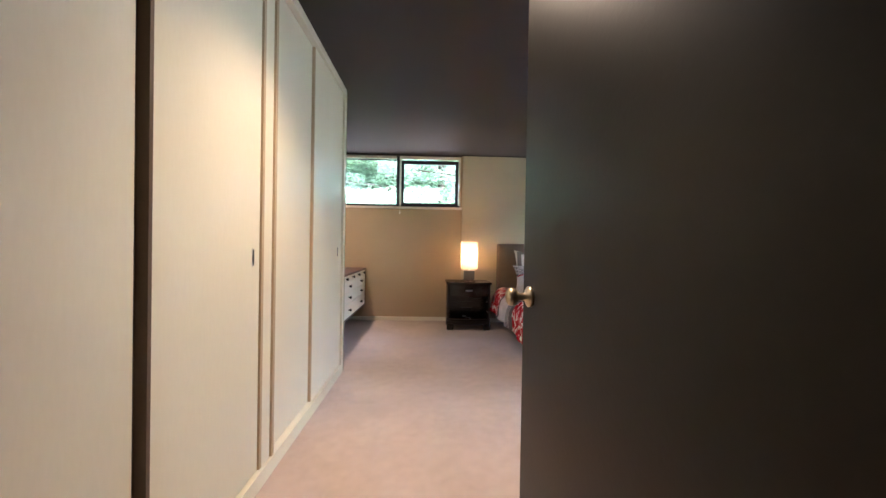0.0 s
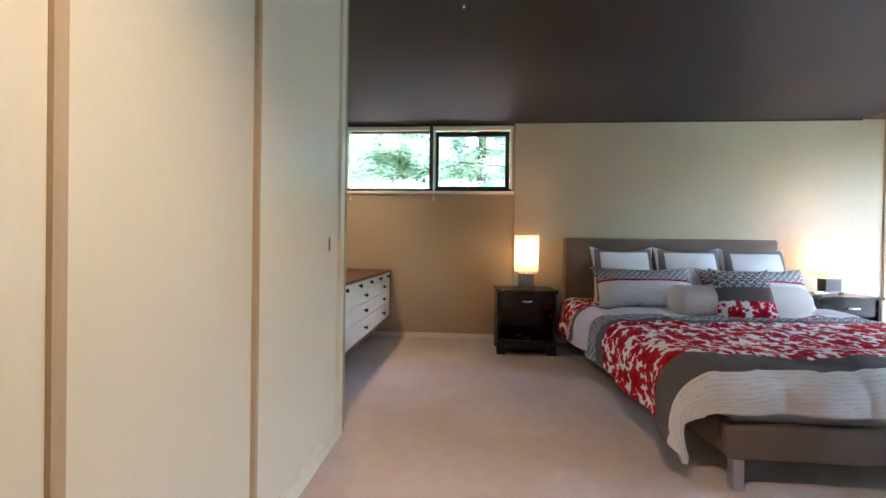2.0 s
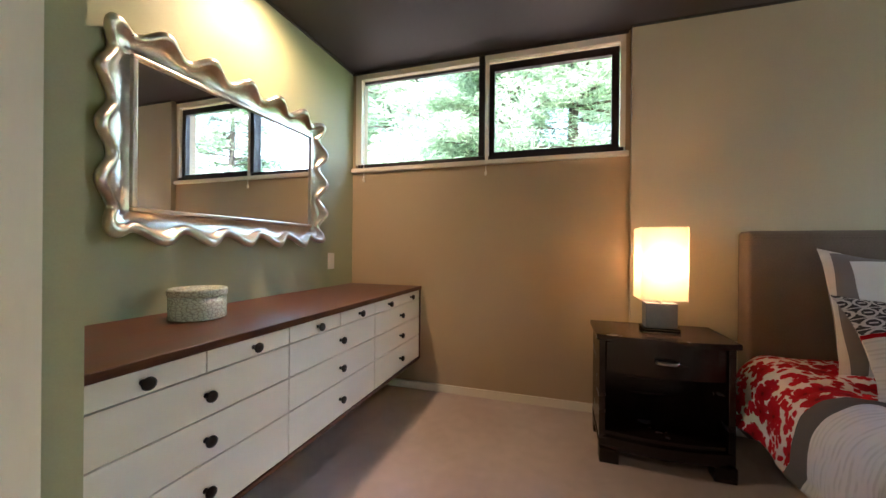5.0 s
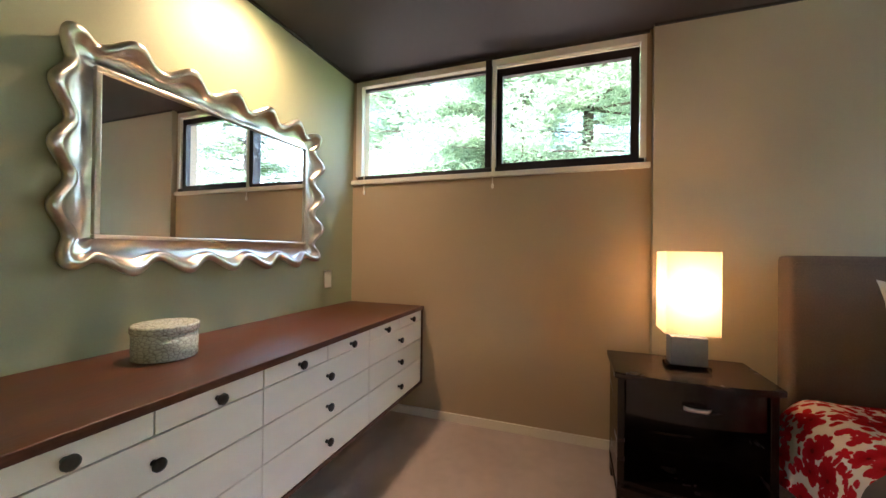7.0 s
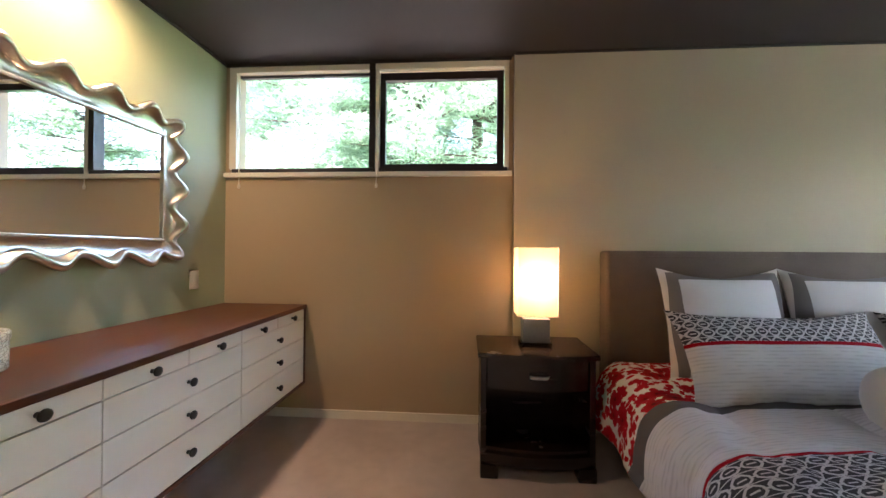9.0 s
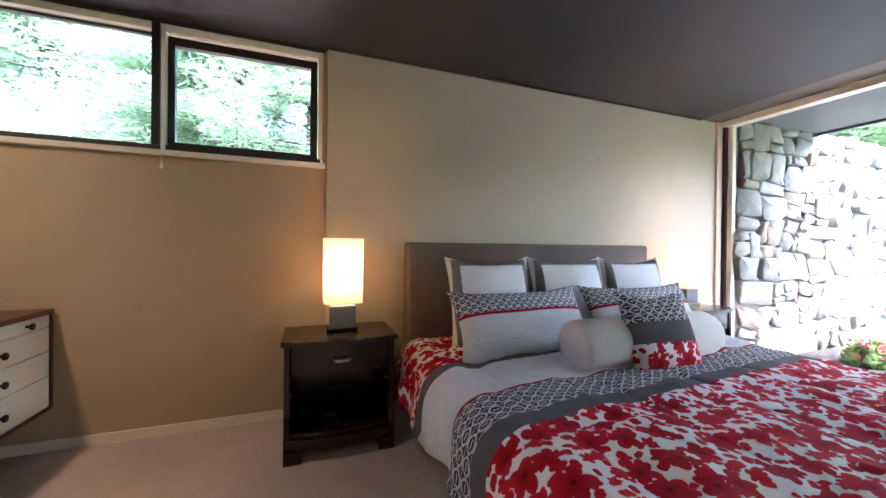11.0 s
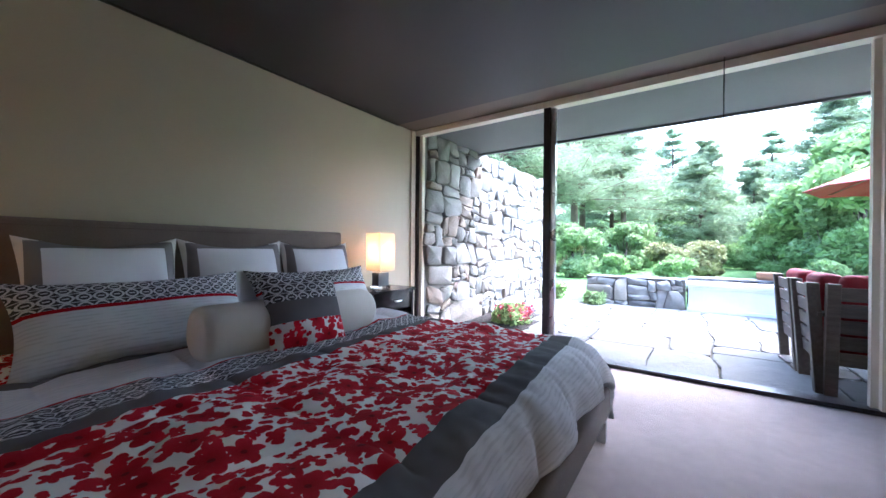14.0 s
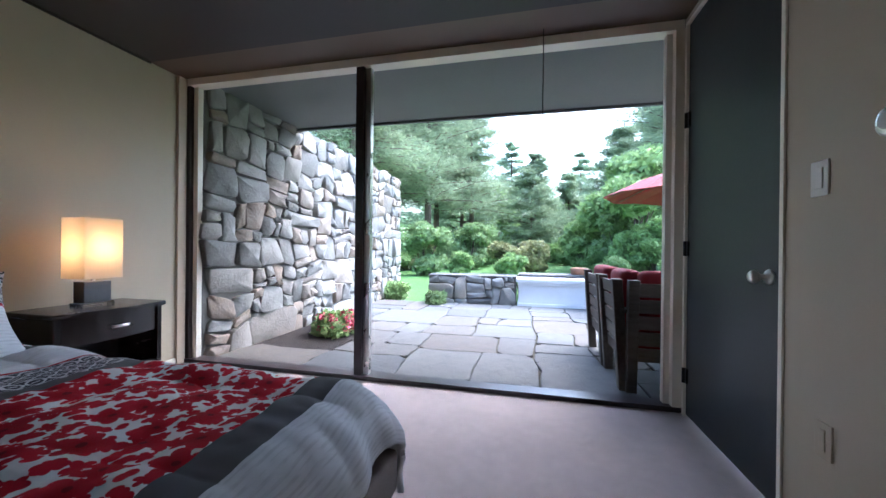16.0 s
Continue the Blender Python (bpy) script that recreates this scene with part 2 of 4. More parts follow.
def band(k, base, v, lo, hi, c):
    return k.mix(k.math("MULTIPLY", k.math("GREATER_THAN", v, lo), k.math("LESS_THAN", v, hi)), base, c)


def cloth_relief(k, vec):
    k.bump(k.math("ADD", k.noise(vec, 500, 2), k.math("MULTIPLY", k.noise(vec, 12, 4), 0.8)), 0.35, 0.006)
    k.put(k.b.inputs["Specular IOR Level"], 0.15)


def dashes(k, vec, v):
    """Pale cloth with fine broken woven lines."""
    line = k.ramp(k.math("SINE", k.math("MULTIPLY", v, 2 * math.pi / 0.015)), -0.2, 0.6)
    broken = k.ramp(k.noise(k.scaled(vec, (14, 60, 1)), 1.0, 2), 0.40, 0.56)
    return k.mix(k.math("MULTIPLY", line, broken), (0.63, 0.63, 0.645), (0.53, 0.53, 0.545))


def comforter_cloth():
    """Bands by distance from the foot hem, in metres of cloth (uv)."""
    k = Mat("printed_comforter", 0.85)
    uv = k.coord("UV")
    s = k.node("ShaderNodeSeparateXYZ")
    k.put(s.inputs[0], uv)
    u = s.outputs[0]
    v = k.math("SUBTRACT", s.outputs[1], k.math("MULTIPLY", k.math("SUBTRACT", u, 2.0), 0.06))  # the cover lies a little askew
    dark_lat = k.mix(lattice_mask(k, u, v, 0.062, 0.06), DARK, PALE)
    pale_lat = dashes(k, uv, v)
    c = floral(k, uv)
    c = band(k, c, v, -1.0, 3.15, pale_lat)
    c = band(k, c, v, 3.15, 3.258, GREYB)
    c = band(k, c, v, 4.025, 4.11, GREYB)
    c = band(k, c, v, 4.11, 4.322, dark_lat)
    c = band(k, c, v, 4.322, 4.336, RED)
    c = band(k, c, v, 4.336, 4.62, pale_lat)
    c = band(k, c, v, 4.62, 4.72, GREYB)
    cloth_relief(k, uv)
    return k.color(c)


def sham_cloth(name, kind):
    """Pillow covers: bands by height on the pillow's own face."""
    k = Mat(name, 0.85)
    s = k.node("ShaderNodeSeparateXYZ")
    k.put(s.inputs[0], k.coord())
    u, v = s.outputs[0], s.outputs[2]
    comb = k.node("ShaderNodeCombineXYZ")
    k.put(comb.inputs[0], u)
    k.put(comb.inputs[1], v)
    if kind == "king":
        c = k.mix(lattice_mask(k, u, v, 0.052, 0.07), DARK, PALE)
        pale = dashes(k, comb.outputs[0], v)
        c = band(k, c, v, -1.0, 0.262, pale)
        c = band(k, c, v, 0.256, 0.272, RED)
    elif kind == "square":
        c = k.mix(lattice_mask(k, u, v, 0.06, 0.06), DARK, PALE)
        c = band(k, c, v, -1.0, 0.25, GREYB)
        c = k.mix(k.math("LESS_THAN", v, 0.145), c, floral(k, comb.outputs[0]))
    else:
        au = k.math("ABSOLUTE", u)
        c = k.mix(0.0, (0.72, 0.72, 0.75), (0.72, 0.72, 0.75))
        edge = k.math("MAXIMUM", k.math("GREATER_THAN", au, 0.225), k.math("GREATER_THAN", v, 0.515))
        outer = k.math("MAXIMUM", k.math("GREATER_THAN", au, 0.272), k.math("GREATER_THAN", v, 0.556))
        c = k.mix(edge, c, (0.20, 0.185, 0.185))
        c = k.mix(outer, c, (0.68, 0.65, 0.61))
    cloth_relief(k, k.coord())
    return k.color(c)


def glass(name, tint=(1, 1, 1)):
    k = Mat(name, 0.0)
    k.b.inputs["Transmission Weight"].default_value = 1.0
    k.b.inputs["IOR"].default_value = 1.01
    return k.color(tint)


def mirror():
    k = Mat("mirror_silvering", 0.01, 1.0)
    return k.color((0.86, 0.87, 0.86))


def glow(name, color, strength, base=(0.8, 0.75, 0.65)):
    k = Mat(name, 0.8)
    k.b.inputs["Emission Color"].default_value = (*color, 1)
    k.b.inputs["Emission Strength"].default_value = strength
    return k.color(base)


def shade_cloth():
    """Linen shade lit from within."""
    k = Mat("linen_shade", 0.9)
    s = k.node("ShaderNodeSeparateXYZ")
    k.put(s.inputs[0], k.coord())
    weave = k.noise(k.scaled(k.coord(), (1, 1, 4)), 90, 2)
    k.bump(weave, 0.2, 0.002)
    k.color(k.mix(weave, (0.74, 0.66, 0.52), (0.82, 0.75, 0.62)))
    tr = k.node("ShaderNodeBsdfTranslucent")
    k.put(tr.inputs["Color"], (0.50, 0.42, 0.30, 1))
    ms = k.node("ShaderNodeMixShader")
    ms.inputs[0].default_value = 0.6
    k.t.links.new(k.b.outputs[0], ms.inputs[1])
    k.t.links.new(tr.outputs[0], ms.inputs[2])
    k.t.links.new(ms.outputs[0], k.t.nodes["Material Output"].inputs["Surface"])
    return k.m


def capiz():
    """Shell tiles on the round box."""
    k = Mat("pearl_shell", 0.25)
    n = k.node("ShaderNodeTexVoronoi", feature="DISTANCE_TO_EDGE")
    k.put(n.inputs["Vector"], k.scaled(k.coord(), (1, 1, 1.6)))
    n.inputs["Scale"].default_value = 60
    k.bump(n.outputs[0], 0.6, 0.004)
    return k.color(k.mix(k.ramp(n.outputs[0], 0.0, 0.12), (0.30, 0.30, 0.25), (0.62, 0.64, 0.55)))


M["carpet"], M["glass"], M["mirror"] = carpet(), glass("clear_glass"), mirror()
M["comforter"] = comforter_cloth()
M["king"], M["square"], M["euro"] = sham_cloth("king_sham_print", "king"), sham_cloth("square_cushion_print", "square"), sham_cloth("euro_sham", "euro")
M["shade"], M["capiz"] = shade_cloth(), capiz()
M["lens"] = glow("downlight_lens", (1.0, 0.82, 0.58), 1.5)
M["acrylic"] = glass("clear_acrylic", (0.95, 0.95, 0.95))
M["acrylic"].node_tree.nodes["Principled BSDF"].inputs["IOR"].default_value = 1.45
M["fieldstone"] = stone("field_stone", (0.17, 0.163, 0.152), (0.37, 0.355, 0.33), (0.31, 0.22, 0.155))
M["lowstone"] = stone("low_wall_stone", (0.13, 0.13, 0.13), (0.38, 0.37, 0.355), (0.29, 0.25, 0.20))
M["flag"] = stone("bluestone_flag", (0.095, 0.097, 0.097), (0.16, 0.157, 0.15), (0.15, 0.12, 0.095))
# Foliage is lighter than real leaves: outdoor haze is put into these colours.
M["needle"] = foliage("pine_needles", (0.20, 0.27, 0.16), (0.38, 0.45, 0.27))
M["needle_soft"] = foliage("white_pine_needles", (0.20, 0.29, 0.17), (0.40, 0.50, 0.33))
M["leaf"] = foliage("broad_leaves", (0.22, 0.33, 0.12), (0.42, 0.54, 0.23))
M["leaf_dark"] = foliage("shrub_leaves", (0.19, 0.28, 0.12), (0.36, 0.46, 0.21))
M["leaf_russet"] = foliage("russet_leaves", (0.20, 0.20, 0.09), (0.38, 0.38, 0.18))

# ---- mesh helpers ----


def box(bm, x0, y0, z0, x1, y1, z1, bevel=0.0, seg=2):
    vs = [bm.verts.new((x, y, z)) for x in (x0, x1) for y in (y0, y1) for z in (z0, z1)]
    fs = [bm.faces.new([vs[i] for i in f]) for f in ((0, 1, 3, 2), (4, 6, 7, 5), (0, 4, 5, 1), (2, 3, 7, 6), (0, 2, 6, 4), (1, 5, 7, 3))]
    if bevel:
        edges = {e for f in fs for e in f.edges}
        bmesh.ops.bevel(bm, geom=list(edges), offset=bevel, segments=seg, affect="EDGES", profile=0.5)
    return bm


def prism(bm, outline, z0, z1, bevel=0.0):
    lo = [bm.verts.new((x, y, z0)) for x, y in outline]
    hi = [bm.verts.new((x, y, z1)) for x, y in outline]
    n = len(outline)
    fs = [bm.faces.new(lo[::-1]), bm.faces.new(hi)]
    fs += [bm.faces.new((lo[i], lo[(i + 1) % n], hi[(i + 1) % n], hi[i])) for i in range(n)]
    if bevel:
        bmesh.ops.bevel(bm, geom=list(set(fs[0].edges) | set(fs[1].edges)), offset=bevel, segments=2, affect="EDGES", profile=0.5)
    return bm


def lathe(bm, profile, axis="z", at=(0, 0, 0), n=24):
    """Turns (radius, height) pairs about an axis."""
    rings = []
    for r, h in profile:
        ring = []
        for i in range(n):
            a = 2 * math.pi * i / n
            p = (r * math.cos(a), r * math.sin(a), h)
            if axis == "x":
                p = (h, p[0], p[1])
            elif axis == "y":
                p = (p[0], h, p[1])
            ring.append(bm.verts.new((p[0] + at[0], p[1] + at[1], p[2] + at[2])))
        rings.append(ring)
    for a, b in zip(rings, rings[1:]):
        for i in range(n):
            bm.faces.new((a[i], a[(i + 1) % n], b[(i + 1) % n], b[i]))
    bm.faces.new(rings[0][::-1])
    bm.faces.new(rings[-1])
    return bm


def finish(name, bm, material, smooth=False):
    bmesh.ops.recalc_face_normals(bm, faces=bm.faces)
    me = bpy.data.meshes.new(name)
    bm.to_mesh(me)
    bm.free()
    me.materials.append(material)
    if smooth:
        me.shade_smooth()
    return me


def part(name, bm, material, parent, label="", smooth=False):
    ob = new(name, finish(name, bm, material, smooth))
    ob.parent = parent
    return tagged(ob, label)


def thing(name, place, label, category, group="", kind=""):
    ob = new(name)
    ob.location = place
    ob.empty_display_size = 0.1
    return tagged(ob, label, category, group, kind)


def solid(name, bm, material, label, category, kind="", place=(0, 0, 0), group="", smooth=False):
    ob = new(name, finish(name, bm, material, smooth))
    ob.location = place
    return tagged(ob, label, category, group, kind)


def boxes(*rows):
    bm = bmesh.new()
    for r in rows:
        box(bm, *r)
    return bm


# ---- the room's shell ----
CEIL, XW, XE, YN, YB, YS = 2.44, -1.221, 4.66, 5.526, 5.48, 1.645
solid("floor", boxes((-1.4, -1.9, -0.12, 4.66, 5.7, 0.0)), M["carpet"], "pinkish beige cut-pile bedroom carpet", "carpet", "structure")
solid("ceiling", boxes((-1.4, -1.9, CEIL, 4.36, 5.7, CEIL + 0.15)), M["ceiling"], "flat charcoal brown painted bedroom ceiling", "ceiling", "structure")
solid("soffit", boxes((4.36, 1.45, CEIL + 0.006, 4.66, 5.7, CEIL + 0.15)), M["soffit"], "beige strip between ceiling and glass wall, coloured dark for shade", "soffit", "structure")
solid("wall_west", boxes((-1.4, 3.41, 0, XW, 5.7, CEIL)), M["green"], "sage green painted alcove wall behind the mirror", "wall", "structure")
WX0, WX1, WZ0, WZ1 = -1.19, 0.745, 1.675, 2.415
solid("wall_north_window", boxes((XW, YN, 0, 0.775, 5.7, WZ0), (XW, YN, WZ1, 0.775, 5.7, CEIL), (XW, YN, WZ0, WX0, 5.7, WZ1), (WX1, YN, WZ0, 0.775, 5.7, WZ1)),
      M["tan"], "warm tan painted wall under the clerestory window", "wall", "structure")
solid("wall_north", boxes((0.775, YB, 0, 4.66, 5.7, CEIL)), M["wall"], "beige painted wall behind the headboard", "wall", "structure")
solid("wall_south", boxes((3.345, YS - 0.12, 0, 3.745, YS, CEIL), (2.2, YS - 0.12, 0, 3.345, YS, CEIL), (3.745, YS - 0.12, 2.40, 4.66, YS, CEIL), (4.62, YS - 0.12, 0, 4.66, YS, 2.40)),
      M["wall"], "beige painted wall beside the slate door", "wall", "structure")
solid("wall_return", boxes((2.08, 0.43, 0, 2.2, YS, CEIL)), M["wall"], "beige painted return wall", "wall", "structure")
solid("wall_entry", boxes((0.77, 0.33, 0, 2.2, 0.43, CEIL), (-0.43, 0.33, 0, -0.2, 0.43, CEIL), (-0.2, 0.33, 2.37, 0.77, 0.43, CEIL)), M["wall"], "beige painted wall round the entry doorway", "wall", "structure")
solid("wall_hall", boxes((-0.5, -1.9, 0, -0.43, 0.43, CEIL), (1.1, -1.9, 0, 1.2, 0.33, CEIL), (-0.5, -2.0, 0, 1.2, -1.9, CEIL)), M["wall"], "beige painted hallway walls", "wall", "structure")
solid("wall_closet", boxes((-1.4, 3.30, 0, -0.5, 3.35, CEIL), (-1.4, 0.4, 0, -1.3, 3.3, CEIL), (-1.3, 0.43, 0, -0.5, 0.5, CEIL)), M["closet"], "cream painted closet side and back", "wall", "structure")
solid("closet_header", boxes((-0.60, 0.5, 2.385, -0.425, 3.35, CEIL)), M["closet"], "cream painted closet header", "trim", "structure")
solid("closet_sill", boxes((-0.60, 0.5, 0.0, -0.425, 3.35, 0.075)), M["closet"], "cream painted closet base rail", "trim", "structure")
solid("baseboard", boxes((XW + 0.01, YN - 0.014, 0, 0.76, YN, 0.055)), M["trim"], "low cream painted baseboard", "baseboard", "structure")
solid("baseboard_north", boxes((0.775, YB - 0.014, 0, 4.584, YB, 0.055)), M["trim"], "low cream painted baseboard", "baseboard", "structure")
solid("glass_casing", boxes((4.585, YB - 0.022, 0, 4.658, YB, CEIL - 0.001)), M["casing"], "tan painted casing board beside the glass wall", "trim", "structure")
solid("crown_line", boxes((XW, YN - 0.012, CEIL - 0.018, 0.76, YN, CEIL), (0.775, YB - 0.012, CEIL - 0.012, 4.36, YB, CEIL), (XW, 3.41, CEIL - 0.014, XW + 0.012, YN - 0.012, CEIL)),
      M["ceiling"], "thin dark painted ceiling moulding", "trim", "structure")


solid("wall_alcove_end", boxes((-1.4, 3.352, 0, -0.433, 3.408, CEIL)), M["green"], "sage green painted end of the closet wall", "wall", "structure")


# ---- closet doors ----
def closet_door(y0, y1, x, pull_y=None):
    d = thing("closet_door", (x, (y0 + y1) / 2, 0.08), "cream painted flush sliding closet door", "closet door", "closet doors")
    h = (y1 - y0) / 2
    bm = bmesh.new()
    box(bm, -0.03, -h, 0, 0, h, 2.30, 0.003)
    panel = part("panel", bm, M["closet"], d)
    if pull_y is not None:
        py = pull_y - (y0 + y1) / 2
        part("pull_cup", boxes((-0.001, py - 0.009, 0.928, 0.0025, py + 0.009, 1.004, 0.001)), M["alu"], panel, "recessed brushed metal finger pull")
        # No real recess: a dark plate gives the cup its inner shade.
        part("pull_hollow_shade", boxes((0.001, py - 0.0065, 0.932, 0.0032, py + 0.0065, 1.0)), M["darkmetal"], panel)


closet_door(0.52, 1.15, -0.440)
closet_door(1.185, 1.847, -0.447, 1.785)
closet_door(1.976, 2.60, -0.462)
closet_door(2.575, 3.30, -0.443, 3.18)
solid("closet_post", boxes((-0.5, 1.869, 0.075, -0.439, 1.952, 2.385)), M["closet"], "cream painted upright between the closet doors", "trim", "structure")
# Tan strips put the shading beside the post and door seam into colour.
for ya, yb, xf in ((1.848, 1.8685, -0.438), (1.9525, 1.9755, -0.428), (2.560, 2.5745, -0.4445)):
    solid("closet_edge_shade", boxes((-0.465, ya, 0.08, xf, yb, 2.38)), M["edge"], "tan strip colouring the shade at the closet door edges", "trim", "structure")
solid("closet_end_post", boxes((-0.5, 3.295, 0.075, -0.425, 3.35, 2.385)), M["closet"], "cream painted closet end post", "trim", "structure")
# Strip fills the gap between doors with its shade as a dark colour.
solid("closet_gap_strip", boxes((-0.5, 1.15, 0.075, -0.462, 1.187, 2.385)), M["closet_gap"], "dark strip for the shade in the gap between closet doors", "trim", "structure")
# Edge in the same darkened soffit colour.
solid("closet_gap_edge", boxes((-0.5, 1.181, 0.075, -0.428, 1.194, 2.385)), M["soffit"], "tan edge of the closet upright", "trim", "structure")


# ---- doors ----
def round_knob(parent, material, y_dir, at):
    x, y, z = at
    s = y_dir
    bm = bmesh.new()
    lathe(bm, [(0.031, 0), (0.031, s * 0.006), (0.026, s * 0.010), (0.012, s * 0.014), (0.011, s * 0.036), (0.019, s * 0.041), (0.0265, s * 0.052), (0.0265, s * 0.062), (0.020, s * 0.070), (0.008, s * 0.073)], "y", at, 28)
    return part("door_knob", bm, material, parent, "polished round door knob", True)


entry = thing("door_1", (0.712, 0.455, 0), "dark brown painted flush entry door standing open", "door", "", "structure")
entry.rotation_euler = (0, 0, radians(95.2))
bm = bmesh.new()
box(bm, 0, -0.02, 0.012, 0.86, 0.02, 2.35, 0.002)
part("panel", bm, M["darkdoor"], entry)
round_knob(entry, M["brass"], 1, (0.80, 0.02, 0.965))
round_knob(entry, M["brass"], -1, (0.80, -0.02, 0.965))
part("latch_plate", boxes((0.859, -0.012, 0.935, 0.862, 0.012, 0.995)), M["brass"], entry)

side = thing("door_2", (4.615, YS, 0), "slate grey painted flush door, closed", "door", "", "structure")
bm = bmesh.new()
box(bm, -0.845, -0.04, 0.012, -0.004, -0.006, 2.38, 0.002)
part("panel", bm, M["slatedoor"], side)
round_knob(side, M["alu"], 1, (-0.775, -0.006, 0.905))
part("casing", boxes((-0.87, -0.06, 0, -0.849, 0.008, 2.40)), M["trim"], side, "cream painted door casing")
part("casing", boxes((0.0, -0.06, 0, 0.02, 0.008, 2.40)), M["trim"], side, "cream painted door casing")
part("casing", boxes((-0.849, -0.06, 2.384, 0.0, 0.008, 2.40)), M["trim"], side, "cream painted door casing")
for hz in (1.80, 1.02, 0.25):
    bm = bmesh.new()
    lathe(bm, [(0.011, hz - 0.045), (0.011, hz + 0.045)], "z", (-0.002, 0.006, 0), 12)
    box(bm, -0.03, -0.006, hz - 0.045, 0.016, 0.004, hz + 0.045)
    part("hinge", bm, M["darkmetal"], side, "black butt hinge")

plate = thing("light_switch", (3.578, YS, 1.25), "white rocker light switch on the beige wall", "light switch")
part("cover_plate", boxes((-0.037, 0, -0.058, 0.037, 0.006, 0.058, 0.002)), M["plate"], plate)
part("rocker", boxes((-0.017, 0.005, -0.034, 0.017, 0.010, 0.034, 0.002)), M["plate"], plate)
therm = thing("door_chime_dial", (3.335, YS, 1.36), "round metal dial on the beige wall", "dial")
part("ring", lathe(bmesh.new(), [(0.043, 0), (0.043, 0.010), (0.034, 0.016)], "y", (0, 0, 0), 32), M["alu"], therm, "", True)
part("face", lathe(bmesh.new(), [(0.024, 0.014), (0.024, 0.02), (0.018, 0.024)], "y", (0, 0, 0), 24), M["plate"], therm, "", True)
outlet = thing("wall_outlet", (3.55, YS, 0.40), "beige wall outlet plate on the beige wall", "outlet")
part("cover_plate", boxes((-0.035, 0, -0.057, 0.035, 0.006, 0.057, 0.002)), M["wall"], outlet)
part("socket", boxes((-0.012, 0.005, -0.035, 0.012, 0.009, 0.035, 0.002)), M["wall"], outlet)
sw = thing("wall_outlet", (XW, 5.24, 0.955), "white outlet plate on the sage alcove wall", "outlet")
part("cover_plate", boxes((0, -0.036, -0.058, 0.006, 0.036, 0.058, 0.002)), M["plate"], sw)
part("socket", boxes((0.005, -0.017, -0.034, 0.008, 0.017, 0.034, 0.001)), M["plate"], sw)


# ---- clerestory window ----
win = thing("window_1", (0, YN, WZ0), "two-light clerestory window with dark frames and white casing", "window", "", "structure")
H = WZ1 - WZ0
part("casing", boxes((WX0 + 0.001, -0.012, 0.03, WX0 + 0.05, 0.02, H)), M["trim"], win, "cream painted window casing")
part("casing", boxes((WX1 - 0.03, -0.012, 0.03, WX1, 0.02, H)), M["trim"], win, "cream painted window casing")
part("casing", boxes((WX0 + 0.05, -0.012, H - 0.04, WX1 - 0.03, 0.02, H)), M["trim"], win, "cream painted window casing")
part("window_sill", boxes((XW + 0.002, -0.03, -0.03, 0.765, 0.05, 0.002, 0.004)), M["trim"], win, "cream painted window sill")
part("bottom_rail", boxes((WX0 + 0.02, -0.01, 0.003, WX1 - 0.01, 0.06, 0.032)), M["winframe"], win)
part("mullion", boxes((-0.195, -0.02, 0.03, -0.155, 0.06, H - 0.002)), M["winframe"], win)
part("blind_rail", boxes((-0.150, -0.018, 0.0, -0.128, 0.03, H - 0.04)), M["trim"], win)
sash = part("sash_frame", boxes((-0.126, 0.015, 0.035, -0.09, 0.055, H - 0.055), (0.668, 0.015, 0.035, 0.712, 0.055, H - 0.055), (-0.09, 0.015, H - 0.105, 0.668, 0.055, H - 0.055), (-0.09, 0.015, 0.035, 0.668, 0.055, 0.06)), M["winframe"], win)
part("fixed_frame", boxes((WX0 + 0.05, 0.03, H - 0.058, -0.195, 0.06, H - 0.041)), M["winframe"], win)
for a, b in ((WX0 + 0.05, -0.195), (-0.09, 0.668)):
    g = part("pane", boxes((a, 0.04, 0.033, b, 0.044, H - 0.06)), M["glass"], win)
    g.visible_shadow = False
for cx, cz in ((-1.105, -0.075), (-0.14, -0.075)):
    c = part("blind_cord", lathe(bmesh.new(), [(0.003, cz), (0.003, H - 0.05)], "z", (cx, -0.03, 0), 8), M["trim"], win)
    part("tassel", lathe(bmesh.new(), [(0.004, cz), (0.009, cz - 0.012), (0.008, cz - 0.03), (0.003, cz - 0.035)], "z", (cx, -0.03, 0), 10), M["trim"], c)

# ---- glass wall ----
GX = 4.70
gw = thing("window_2", (GX, 0, 0), "floor-to-ceiling glass wall with dark metal mullion", "glass wall", "", "structure")
part("head_frame", boxes((-0.04, 1.647, 2.385, 0.06, 5.478, 2.446)), M["trim"], gw, "white painted head frame")
part("jamb_dark", boxes((-0.035, 5.43, 0.032, 0.06, 5.478, 2.385)), M["winframe"], gw)
part("jamb_white", boxes((0.0, 5.385, 0.032, 0.05, 5.43, 2.385)), M["trim"], gw, "white painted jamb")
part("jamb", boxes((-0.05, 1.647, 0.032, 0.06, 1.70, 2.385), (0.0, 1.70, 0.032, 0.05, 1.735, 2.385)), M["trim"], gw, "white painted jamb")
part("mullion", boxes((-0.035, 3.81, 0.032, 0.05, 3.872, 2.385)), M["winframe"], gw)
part("stile", boxes((0.0, 3.765, 0.032, 0.045, 3.81, 2.385)), M["alu"], gw)
part("latch", boxes((-0.05, 3.828, 0.93, -0.034, 3.852, 1.05, 0.003)), M["darkmetal"], gw)
part("track", boxes((-0.05, 1.647, -0.02, 0.07, 5.478, 0.032)), M["winframe"], gw)
